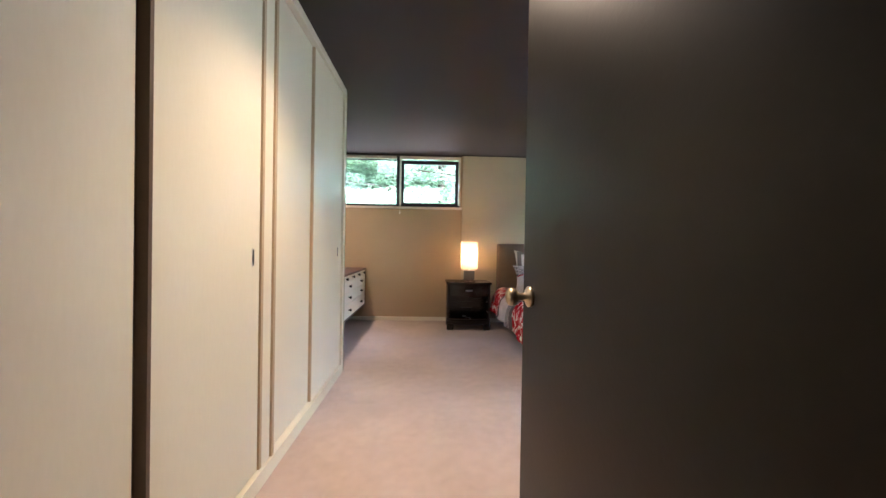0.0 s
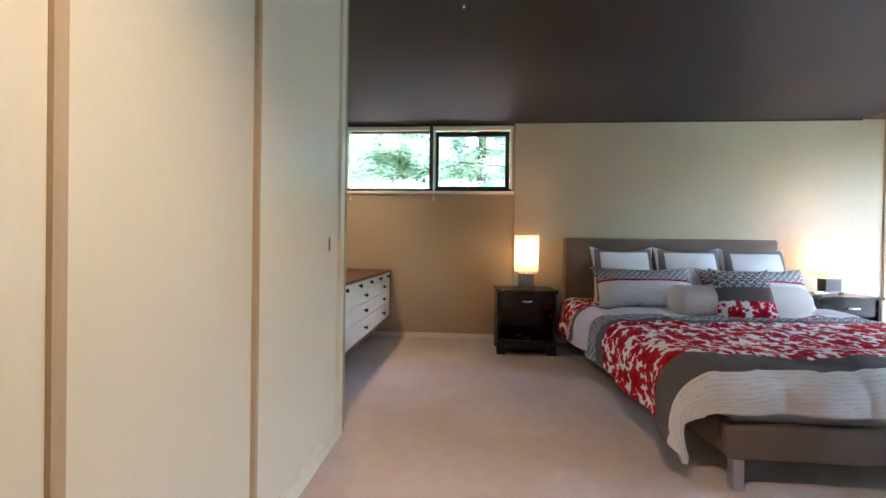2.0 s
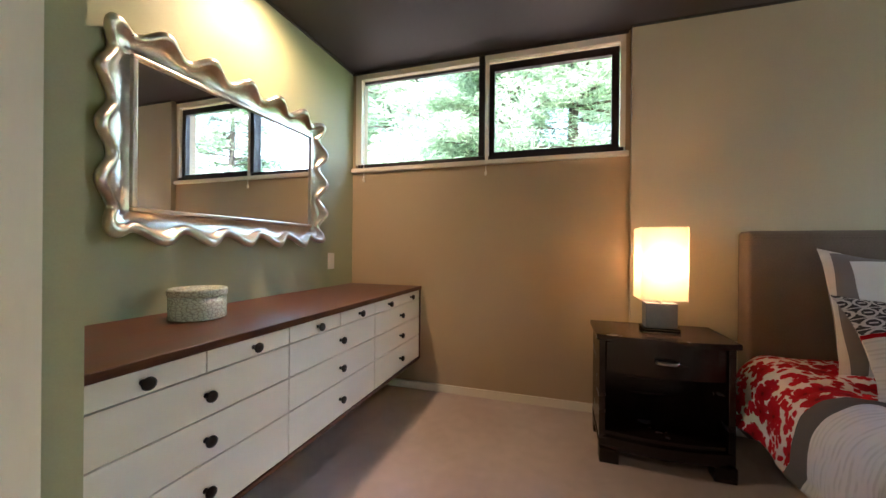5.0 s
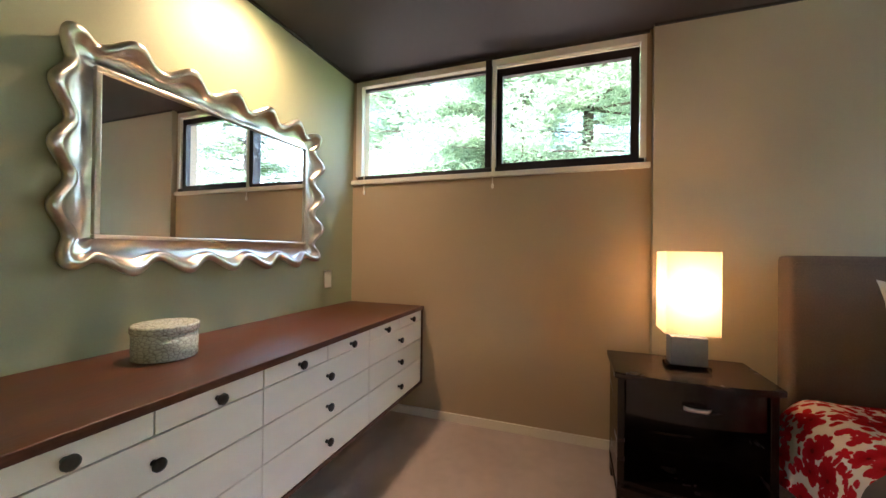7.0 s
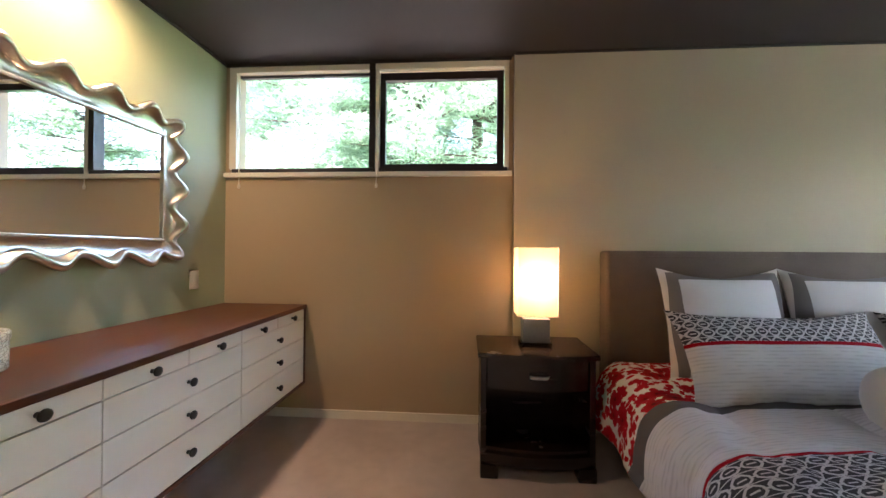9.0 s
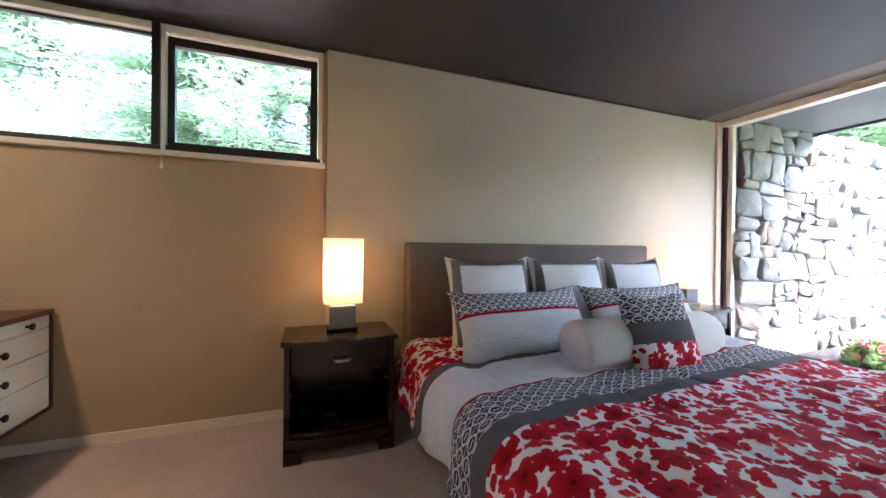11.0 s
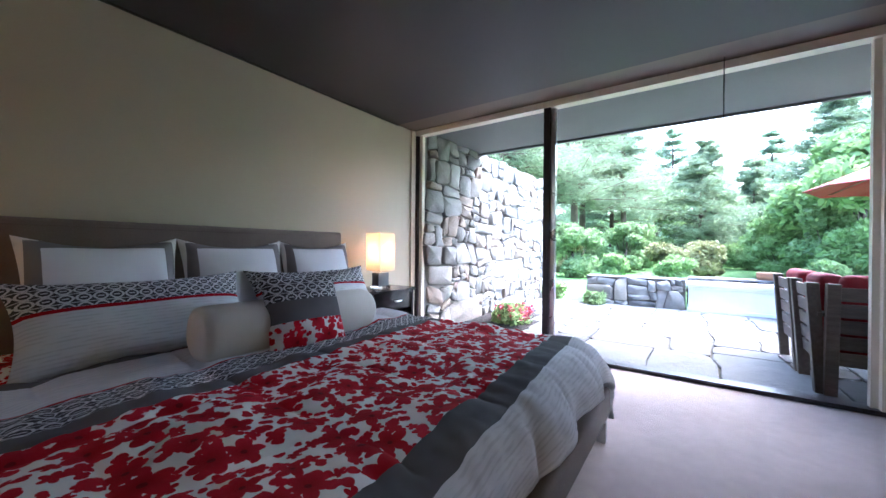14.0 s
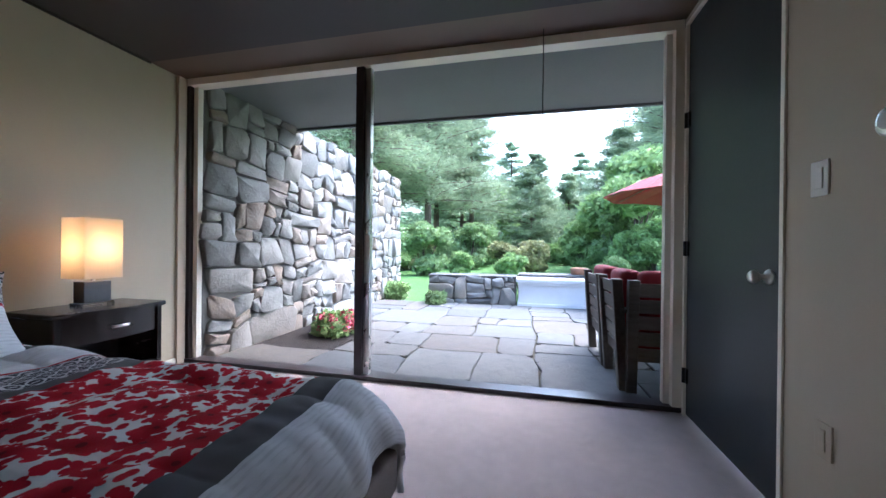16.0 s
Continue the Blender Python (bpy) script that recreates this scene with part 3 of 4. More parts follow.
for a, b in ((1.735, 3.765), (3.872, 5.385)):
    g = part("pane", boxes((0.018, a, 0.032, 0.024, b, 2.385)), M["glass"], gw)
    g.visible_shadow = False
part("blind_cord", lathe(bmesh.new(), [(0.003, 1.87), (0.003, 2.43)], "z", (-0.15, 2.5, 0), 8), M["darkmetal"], gw)
solid("wall_east", boxes((4.66, 1.0, -0.1, 4.86, 1.645, 2.6), (4.66, 5.48, 0, 4.76, 5.7, 2.6), (4.66, 1.645, 2.447, 4.76, 5.48, 2.6)), M["eave"], "grey painted outer wall round the glass", "wall", "structure")

# ---- ceiling lights ----
for lx, ly in ((-0.94, 4.48), (0.2, 1.75)):
    dl = thing("downlight", (lx, ly, CEIL), "round recessed ceiling downlight with white ring, lit", "downlight", "recessed downlights")
    bm = bmesh.new()
    n = 40
    prof = [(0.115, 0.001), (0.112, -0.008), (0.092, -0.006), (0.086, 0.001)]
    rings = [[bm.verts.new((r * math.cos(2 * math.pi * i / n), r * math.sin(2 * math.pi * i / n), z)) for i in range(n)] for r, z in prof]
    for a, b in zip(rings, rings[1:]):
        for i in range(n):
            bm.faces.new((a[i], a[(i + 1) % n], b[(i + 1) % n], b[i]))
    part("trim_ring", bm, M["trim"], dl, "", True)
    bm = bmesh.new()
    bmesh.ops.create_circle(bm, cap_ends=True, segments=32, radius=0.087, matrix=Matrix.Translation((0, 0, -0.002)))
    part("lens", bm, M["lens"], dl)


# ---- floating dresser ----
def dresser():
    X0, X1, Y0, Y1, Z0, Z1 = XW + 0.004, -0.632, 3.412, 5.515, 0.235, 0.745
    d = thing("floating_dresser", ((X0 + X1) / 2, (Y0 + Y1) / 2, Z0), "wall-hung white dresser with walnut top and black knobs", "dresser")
    cx, cy = (X0 + X1) / 2, (Y0 + Y1) / 2

    def loc(a, b, c, e, f, g, bev=0.0):
        return boxes((a - cx, b - cy, c - Z0, e - cx, f - cy, g - Z0, bev))
    part("carcass", loc(X0, Y0, Z0, X1 - 0.02, Y1, Z1), M["walnut"], d, "walnut dresser case")
    part("top", loc(X0, Y0, Z1 + 0.001, X1 + 0.012, Y1, 0.772, 0.003), M["walnut"], d, "walnut dresser top")
    part("end_panel", loc(X1 - 0.02, Y1 - 0.016, Z0, X1 + 0.006, Y1, Z1), M["walnut"], d)
    part("bottom_edge", loc(X1 - 0.02, Y0, Z0 - 0.002, X1 + 0.004, Y1 - 0.016, Z0 + 0.013), M["walnut"], d)
    knob_mesh = finish("knob", lathe(bmesh.new(), [(0.008, 0), (0.006, 0.012), (0.013, 0.016), (0.0175, 0.022), (0.0165, 0.028), (0.009, 0.032)], "x", (0, 0, 0), 18), M["darkmetal"], True)

    def drawer(a, b, c, e):
        g = 0.0022
        w = part("drawer", loc(X1 - 0.019, a + g, c + g, X1, b - g, e - g, 0.0015), M["drawer"], d)
        kn = new("knob", knob_mesh)
        kn.parent = w
        kn.location = (X1 - cx, (a + b) / 2 - cy, (c + e) / 2 - Z0)
    ys = [3.455, 3.80, 4.142, 4.484, 4.822, 5.16, 5.498]
    for a, b in zip(ys, ys[1:]):
        drawer(a, b, 0.678, 0.745)
    for a, b in zip(ys[0::2], ys[2::2]):
        for c, e in ((0.548, 0.678), (0.415, 0.548), (0.25, 0.415)):
            drawer(a, b, c, e)
    part("filler", loc(X1 - 0.019, Y0, Z0 + 0.014, X1 - 0.001, 3.455, Z1), M["drawer"], d)


dresser()

tin = thing("round_box", (-1.0, 4.06, 0.772), "round lidded box covered in pale shell tiles on the dresser", "box")
part("body", lathe(bmesh.new(), [(0.095, 0.0), (0.097, 0.004), (0.097, 0.088)], "z", (0, 0, 0), 40), M["capiz"], tin, "", True)
part("lid", lathe(bmesh.new(), [(0.099, 0.089), (0.101, 0.095), (0.101, 0.112), (0.097, 0.117), (0.02, 0.118)], "z", (0, 0, 0), 40), M["capiz"], tin)


# ---- scalloped mirror ----
def wall_mirror():
    y0, y1, z0, z1 = 3.96, 4.972, 1.2, 1.765
    cy, cz = (y0 + y1) / 2, (z0 + z1) / 2
    m = thing("wall_mirror", (XW, cy, z0 - 0.11), "rectangular mirror in a scalloped silver-leaf frame", "mirror")
    oz = cz - (z0 - 0.11)
    hw, hh = (y1 - y0) / 2, (z1 - z0) / 2
    part("mirror_glass", boxes((0.018, -hw, oz - hh, 0.022, hw, oz + hh)), M["mirror"], m)
    part("inner_rim", boxes((0.006, -hw - 0.018, oz - hh - 0.018, 0.034, hw + 0.018, oz - hh, 0.004), (0.006, -hw - 0.018, oz + hh, 0.034, hw + 0.018, oz + hh + 0.018, 0.004),
                            (0.006, -hw - 0.018, oz - hh, 0.034, -hw, oz + hh, 0.004), (0.006, hw, oz - hh, 0.034, hw + 0.018, oz + hh, 0.004)), M["silver"], m)
    bm = bmesh.new()
    W, Hh = hw + 0.012, hh + 0.012
    per = []
    for (ax, az), (bx, bz), waves in (((-W, -Hh), (W, -Hh), 5), ((W, -Hh), (W, Hh), 3), ((W, Hh), (-W, Hh), 5), ((-W, Hh), (-W, -Hh), 3)):
        n = waves * 20
        L = math.hypot(bx - ax, bz - az)
        ny, nz = (bz - az) / L, -(bx - ax) / L
        for i in range(n + 1):
            f = i / n
            per.append((ax + (bx - ax) * f, az + (bz - az) * f, ny, nz, -math.cos(2 * math.pi * f * waves)))
        # round lobe at the corner, fanning from one side to the next
        for i in range(1, 16):
            q = math.pi / 2 * i / 16
            per.append((bx, bz, ny * math.cos(q) - nz * math.sin(q), ny * math.sin(q) + nz * math.cos(q), -math.cos(4 * q)))
    rings = []
    for y, z, ny, nz, wave in per:
        width = 0.092 + 0.026 * wave
        deep = 0.040 + 0.016 * wave
        lip = 0.020
        section = [(width * g, 0.016 + (deep - 0.016) * g ** 1.6 - 0.010 * math.sin(math.pi * g)) for g in (0.0, 0.15, 0.3, 0.45, 0.6, 0.72)]
        section += [(width + lip * math.sin(b), deep + lip * math.cos(b) * 0.8) for b in (-1.1, -0.6, -0.1, 0.4, 0.9, 1.4, 1.9, 2.4)]
        section.append((width - 0.012, 0.003))
        rings.append([bm.verts.new((lift, y + ny * off, oz + z + nz * off)) for off, lift in section])
    n = len(rings)
    for i in range(n):
        a, b = rings[i], rings[(i + 1) % n]
        for j in range(len(a) - 1):
            bm.faces.new((a[j], b[j], b[j + 1], a[j + 1]))
    part("scalloped_frame", bm, M["silver"], m, "silver-leaf scalloped frame", True)


wall_mirror()


# ---- bed ----
BX0, BX1, BY0 = 1.40, 3.36, 3.03
bed = thing("bed", (2.3, 4.15, 0), "king bed with tall taupe suede headboard and steel legs", "bed")


def bedpart(name, a, b, c, d, e, f, bev, mat, label=""):
    return part(name, boxes((a - 2.3, b - 4.15, c, d - 2.3, e - 4.15, f, bev, 3)), mat, bed, label, True)


bedpart("headboard", 1.262, 5.20, 0.10, 3.335, 5.33, 1.155, 0.022, M["suede"])
bedpart("headboard_welt", 1.275, 5.193, 1.118, 3.322, 5.2005, 1.124, 0.002, M["suede"])
bedpart("foot_rail", BX0 - 0.01, BY0, 0.135, BX1 + 0.01, BY0 + 0.07, 0.285, 0.02, M["suede"])
bedpart("side_rail", BX0 - 0.01, BY0 + 0.071, 0.135, BX0 + 0.06, 5.199, 0.285, 0.02, M["suede"])
bedpart("side_rail", BX1 - 0.06, BY0 + 0.071, 0.135, BX1 + 0.01, 5.199, 0.285, 0.02, M["suede"])
bedpart("slat_deck", BX0 + 0.061, BY0 + 0.072, 0.16, BX1 - 0.061, 5.198, 0.20, 0.004, M["espresso"])
bedpart("mattress", BX0 + 0.02, BY0 + 0.09, 0.21, BX1 - 0.02, 5.195, 0.455, 0.06, M["sheet"])
for lx in (BX0 + 0.04, BX1 - 0.04):
    for ly in (BY0 + 0.035, 5.12):
        bedpart("leg", lx - 0.022, ly - 0.022, 0, lx + 0.022, ly + 0.022, 0.136, 0.003, M["steel"], "brushed steel bed leg")


def comforter():
    """Puffy printed bedcover: flat top, rolled edges, hanging sides."""
    top, half, r = 0.505, 0.955, 0.13
    arc = r * math.pi / 2

    def edge(s, flat, down):
        # distance out and drop for cloth length s past the flat part
        if s <= flat:
            return s, 0.0
        s -= flat
        if s < arc:
            a = s / r
            return flat + r * math.sin(a), r * (1 - math.cos(a))
        return flat + r + 0.10 * (s - arc), r + (s - arc)
    U, V = 230, 230
    umax = half + arc + 0.15
    y_head, y_flat = 5.17, 3.19
    vlen = (y_head - y_flat) + arc * 0.95 + 0.05
    me_v, uvs, faces = [], [], []
    for j in range(V + 1):
        sv = vlen * j / V
        dy, dropv = edge(sv, y_head - y_flat, 1)
        for i in range(U + 1):
            su = -umax + 2 * umax * i / U
            dx, dropu = edge(abs(su), half, 1)
            x = 2.30 + math.copysign(dx, su)
            y = y_head - dy
            hang = max(0.0, abs(su) - half) / (umax - half)
            foot = max(0.0, sv - (y_head - y_flat)) / (vlen - (y_head - y_flat))
            drop = math.hypot(dropu, dropv) if dropu and dropv else dropu + dropv
            corner = min(hang, foot)
            drop += 0.10 * corner
            # quilting: tufts every 0.42 m with soft folds between
            q1 = abs(math.sin(math.pi * su / 0.42)) ** 0.5
            q2 = abs(math.sin(math.pi * sv / 0.42)) ** 0.5
            p = Vector((su * 2.2, sv * 2.2, 0.3))
            puff = 0.018 * q1 * q2 + 0.020 * noise.noise(p) + 0.010 * noise.noise(p * 3.1) + 0.006 * noise.noise(p * 8.0)
            crease = noise.noise(Vector((su * 1.3 + 4, sv * 7.0, 1.7)))
            puff -= 0.03 * max(0.0, crease - 0.15)
            # gathers that run from the stitched seams, and small creases
            seam = min(abs(y_head - sv - 3.258 - 0.06 * su), abs(y_head - sv - 4.025 - 0.06 * su), abs(y_head - sv - 3.15 - 0.06 * su))
            near = math.exp(-(seam / 0.09) ** 2)
            gather = 1 - abs(noise.noise(Vector((su * 9.0, sv * 1.6, 5.2)))) * 2
            puff += 0.007 * near * gather
            ridge = 1 - abs(noise.noise(Vector((su * 4.2 + 1.5 * sv, sv * 2.6 - 0.8 * su, 8.1)))) * 2.2
            puff += 0.007 * max(0.0, ridge) ** 3
            # stitched darts in the pale foot
            dart = (su + 0.16) % 0.34 - 0.17
            puff -= 0.014 * math.exp(-(dart / 0.025) ** 2 - ((y_head - sv - 3.02 - 0.06 * su) / 0.075) ** 2)
            fold = hang * (0.022 * math.sin(sv * 13 + 2 * noise.noise(p)) + 0.02 * noise.noise(p * 2))
            ffold = foot * (0.02 * math.sin(su * 12 + 2 * noise.noise(p * 1.3)))
            z = top - drop + puff * (1 - 0.7 * max(hang, foot))
            x += math.copysign(1, su) * (fold + puff * hang)
            y -= ffold + puff * foot * 0.7
            z = max(z, 0.09) + 0.02 * hang * noise.noise(Vector((sv * 3, 1, su)))
            me_v.append((x - 2.30, y - 4.15, z))
            uvs.append((su + 2.0, y_head - sv))
    for j in range(V):
        for i in range(U):
            a = j * (U + 1) + i
            faces.append((a, a + 1, a + U + 2, a + U + 1))
    me = bpy.data.meshes.new("comforter")
    me.from_pydata(me_v, [], faces)
    layer = me.uv_layers.new(name="cloth")
    for loop in me.loops:
        layer.data[loop.index].uv = uvs[loop.vertex_index]
    me.materials.append(M["comforter"])
    me.shade_smooth()
    ob = new("comforter", me)
    ob.location = (2.30, 4.15, 0)
    sol = ob.modifiers.new("thickness", "SOLIDIFY")
    sol.thickness, sol.offset = 0.025, -1.0
    tagged(ob, "puffy comforter with red floral, grey and lattice bands on the bed", "comforter")


comforter()


def pillow(name, place, w, h, t, tilt, turn, mat, label, category="pillow", group="", sag=0.02, seed=0.0):
    """A stuffed cushion standing on its lower edge; local x across, z up."""
    bm = bmesh.new()
    N = 30
    sides = []
    for s in (1, -1):
        grid = []
        for j in range(N + 1):
            row = []
            for i in range(N + 1):
                a, b = 2 * i / N - 1, 2 * j / N - 1
                inner = (1 - abs(a) ** 2.6) * (1 - abs(b) ** 2.6)
                body = max(0.0, inner) ** 0.55
                pull = 1 - 0.11 * (1 - a * a) * abs(b) ** 3, 1 - 0.09 * (1 - b * b) * abs(a) ** 3
                nz = noise.noise(Vector((a * 1.7 + seed, b * 1.7, s)))
                x = a * w / 2 * pull[1]
                z = h / 2 + b * h / 2 * pull[0] - sag * (1 - a * a) * (b > 0) * b
                z += 0.008 * nz
                y = -s * (t / 2 * body * (1 + 0.18 * nz) + 0.003 * noise.noise(Vector((a * 6 + seed, b * 6, s))) * body)
                row.append(bm.verts.new((x, y, z)))
            grid.append(row)
        for j in range(N):
            for i in range(N):
                f = (grid[j][i], grid[j][i + 1], grid[j + 1][i + 1], grid[j + 1][i])
                bm.faces.new(f if s > 0 else f[::-1])
        sides.append(grid)
    bmesh.ops.remove_doubles(bm, verts=bm.verts, dist=0.0005)
    ob = solid(name, bm, mat, label, category, "", place, group, True)
    ob.rotation_euler = (radians(-tilt), 0, radians(turn))
    return ob


for i, ex in enumerate((1.76, 2.36, 2.96)):
    pillow("euro_pillow", (ex, 4.93, 0.50), 0.61, 0.58, 0.19, 13, (2, -2, 1)[i], M["euro"], "white square sham with grey striped border against headboard", group="euro shams", seed=i * 3.1)
pillow("king_pillow", (1.86, 4.66, 0.50), 0.92, 0.44, 0.20, 30, 3, M["king"], "long pillow with dark lattice top, red line and pale base", group="king shams", seed=7)
pillow("king_pillow", (2.80, 4.68, 0.50), 0.92, 0.44, 0.20, 30, -2, M["king"], "long pillow with dark lattice top, red line and pale base", group="king shams", seed=11)
pillow("accent_cushion", (2.36, 4.24, 0.51), 0.42, 0.42, 0.15, 22, -6, M["square"], "square cushion with lattice top, grey band and red floral base", "cushion", seed=15)
bm = bmesh.new()
lathe(bm, [(0.02, -0.49), (0.09, -0.488), (0.118, -0.475), (0.126, -0.45), (0.128, -0.2), (0.131, 0.1), (0.127, 0.45), (0.118, 0.475), (0.09, 0.488), (0.02, 0.49)], "x", (0, 0, 0), 40)
for v in bm.verts:
    v.co += Vector((0, 0, 0.006 * noise.noise(v.co * 6)))
bol = solid("bolster", bm, M["cream"], "cream knitted cylindrical bolster on the bed", "bolster", "", (2.40, 4.43, 0.635), "", True)


# ---- nightstands and lamps ----
def bow(w, d, bulge, inset=0.0, n=14):
    """Outline with a gently bowed front (towards -y)."""
    w2, front = w / 2 - inset, -d / 2 + bulge + inset
    pts = [(w2, d / 2 - inset), (-w2, d / 2 - inset)]
    for i in range(n + 1):
        a = -1 + 2 * i / n
        pts.append((a * w2, front - bulge * (1 - a * a)))
    return pts


def nightstand(x, y, label):
    w, d, h = 0.575, 0.40, 0.632
    s = thing("nightstand", (x, y, 0), label, "nightstand", "nightstands")
    part("top", prism(bmesh.new(), bow(w + 0.03, d + 0.03, 0.045), h - 0.028, h, 0.006), M["espresso"], s)
    part("side_panel", boxes((-w / 2, -d / 2 + 0.045, 0.09, -w / 2 + 0.03, d / 2, h - 0.029, 0.004)), M["espresso"], s)
    part("side_panel", boxes((w / 2 - 0.03, -d / 2 + 0.045, 0.09, w / 2, d / 2, h - 0.029, 0.004)), M["espresso"], s)
    part("back_panel", boxes((-w / 2 + 0.03, d / 2 - 0.015, 0.09, w / 2 - 0.03, d / 2, h - 0.029)), M["espresso"], s)
    part("shelf", prism(bmesh.new(), bow(w - 0.062, d - 0.04, 0.035), 0.125, 0.15, 0.002), M["espresso"], s)
    dr = part("drawer", prism(bmesh.new(), bow(w - 0.07, d - 0.03, 0.04), h - 0.185, h - 0.036, 0.004), M["espresso"], s)
    bm = bmesh.new()
    n = 12
    prev = None
    for i in range(n + 1):
        a = -1 + 2 * i / n
        px, py, r = a * 0.048, -d / 2 - 0.006 - 0.016 * (1 - a ** 4), 0.006
        ring = [bm.verts.new((px, py + r * math.cos(q * math.pi / 4), h - 0.105 + 1.4 * r * math.sin(q * math.pi / 4))) for q in range(8)]
        if prev:
            for q in range(8):
                bm.faces.new((prev[q], prev[(q + 1) % 8], ring[(q + 1) % 8], ring[q]))
        else:
            bm.faces.new(ring)
        prev = ring
    bm.faces.new(prev)
    part("handle", bm, M["alu"], dr, "satin silver bar handle", True)
    part("plinth", prism(bmesh.new(), bow(w, d, 0.045), 0.07, 0.124, 0.003), M["espresso"], s)
    for sx in (-1, 1):
        for y0, y1 in ((-d / 2 + 0.02, -d / 2 + 0.10), (d / 2 - 0.07, d / 2)):
            part("foot", boxes(tuple([min(sx * w / 2, sx * (w / 2 - 0.09)), y0, 0.0, max(sx * w / 2, sx * (w / 2 - 0.09)), y1, 0.071, 0.006])), M["espresso"], s)
    return s


nightstand(0.838, 5.12, "espresso wood nightstand with bowed front and open shelf")
nightstand(3.80, 5.16, "espresso wood nightstand with bowed front and open shelf")


def table_lamp(x, y):
    l = thing("table_lamp", (x, y, 0.632), "lit table lamp with square cream shade and slate block base", "table lamp", "bedside lamps")
    part("foot", boxes((-0.085, -0.055, 0.0, 0.085, 0.055, 0.022, 0.003)), M["acrylic"], l, "clear acrylic foot")
    part("block", boxes((-0.072, -0.045, 0.0225, 0.072, 0.045, 0.15, 0.003)), M["slateblock"], l, "slate grey block")
    part("neck", lathe(bmesh.new(), [(0.011, 0.15), (0.011, 0.23)], "z", (0, 0, 0), 12), M["alu"], l)
    bm = bmesh.new()
    a, z0, z1 = 0.106, 0.17, 0.535
    b = 0.095
    outer = [[bm.verts.new((sx * a, sy * b, z)) for sx, sy in ((-1, -1), (1, -1), (1, 1), (-1, 1))] for z in (z0, z1)]
    for i in range(4):
        bm.faces.new((outer[0][i], outer[0][(i + 1) % 4], outer[1][(i + 1) % 4], outer[1][i]))
    bmesh.ops.bevel(bm, geom=[e for e in bm.edges if abs(e.verts[0].co.z - e.verts[1].co.z) > 0.1], offset=0.008, segments=3, affect="EDGES", profile=0.5)
    sh = part("shade", bm, M["shade"], l, "cream linen shade glowing warm")
    part("bulb", lathe(bmesh.new(), [(0.012, 0.23), (0.014, 0.26), (0.028, 0.30), (0.03, 0.325), (0.02, 0.35), (0.005, 0.355)], "z", (0, 0, 0), 16), M["bulb"], l, "", True)


M["bulb"] = glow("bulb_glass", (1.0, 0.75, 0.45), 0.5)
table_lamp(0.852, 5.13)
table_lamp(3.81, 5.20)


# ---- outdoors: ground, patio, walls ----
bm = bmesh.new()
box(bm, 4.86, -60, -0.3, 130, 90, -0.06)
solid("ground", bm, M["grass"], "mown green lawn reaching to the woods", "lawn", "structure")
# Unseen ground, brown instead of lawn so that no green light bounces indoors.
solid("ground_north", boxes((-70, 5.71, -0.3, 4.86, 90, -0.06)), M["north_brown"], "unseen brown ground added to keep green bounce light off the ceiling", "ground", "structure")
solid("patio", boxes((4.78, -4.0, -0.08, 8.72, 5.5, -0.022)), M["joint"], "soil and moss bed under the flagstones", "patio", "structure")
solid("eave", boxes((4.76, -1.0, 2.455, 6.04, 7.0, 2.62)), M["eave"], "grey painted roof overhang above the patio", "eave", "structure")
solid("eave_fascia", boxes((6.04, -1.0, 2.43, 6.075, 7.0, 2.66)), M["eave"], "grey painted fascia board", "fascia", "structure")
solid("roof", boxes((-1.6, -2.1, 2.6, 4.76, 5.9, 2.75)), M["eave"], "flat grey roof", "roof", "structure")
solid("planting_bed", boxes((5.0, 4.45, -0.06, 7.2, 5.32, -0.005)), M["mulch"], "dark mulch planting bed beside the stone wall", "planting bed", "structure")


def stone_mesh(poly, depth, rnd, rough=0.02):
    """One stone in a wall's plane: local x along, z up, its face towards -y."""
    n0 = len(poly)
    cx, cz = sum(p[0] for p in poly) / n0, sum(p[1] for p in poly) / n0
    pts = poly
    n = len(pts)
    verts, faces = [], []
    jig = [(rnd.uniform(-0.006, 0.006), rnd.uniform(-0.006, 0.006), rnd.uniform(-rough, rough)) for _ in pts]
    tilt = rnd.uniform(-0.16, 0.16), rnd.uniform(-0.16, 0.16)
    for inset, y in ((1.0, 0.03), (1.0, -depth * 0.7), (0.985, -depth * 0.95), (0.93, -depth * 1.05)):
        for (px, pz), (jx, jz, jy) in zip(pts, jig):
            lx, lz = (px - cx) * inset, (pz - cz) * inset
            verts.append((lx + jx, y + (jy + lx * tilt[0] + lz * tilt[1] if y < 0 else 0), lz + jz))
    verts.append((0, -depth - rnd.uniform(0, rough), 0))
    for k in range(3):
        for i in range(n):
            j = (i + 1) % n
            faces.append((k * n + i, k * n + j, (k + 1) * n + j, (k + 1) * n + i))
    for i in range(n):
        faces.append((3 * n + i, 3 * n + (i + 1) % n, 4 * n))
    me = bpy.data.meshes.new("stone")
    me.from_pydata(verts, [], faces)
    me.shade_smooth()
    return me, cx, cz


def warp(x, z, seed, amount, scale=2.6):
    """A smooth shift of a joint, so that neighbouring pieces bend together."""
    p = Vector((x * scale, z * scale, seed * 3.7))
    q = p * 2.3
    return (x + amount * (noise.noise(p) + 0.5 * noise.noise(q)), z + amount * (noise.noise(p + Vector((9, 4, 2))) + 0.5 * noise.noise(q + Vector((5, 1, 7)))))


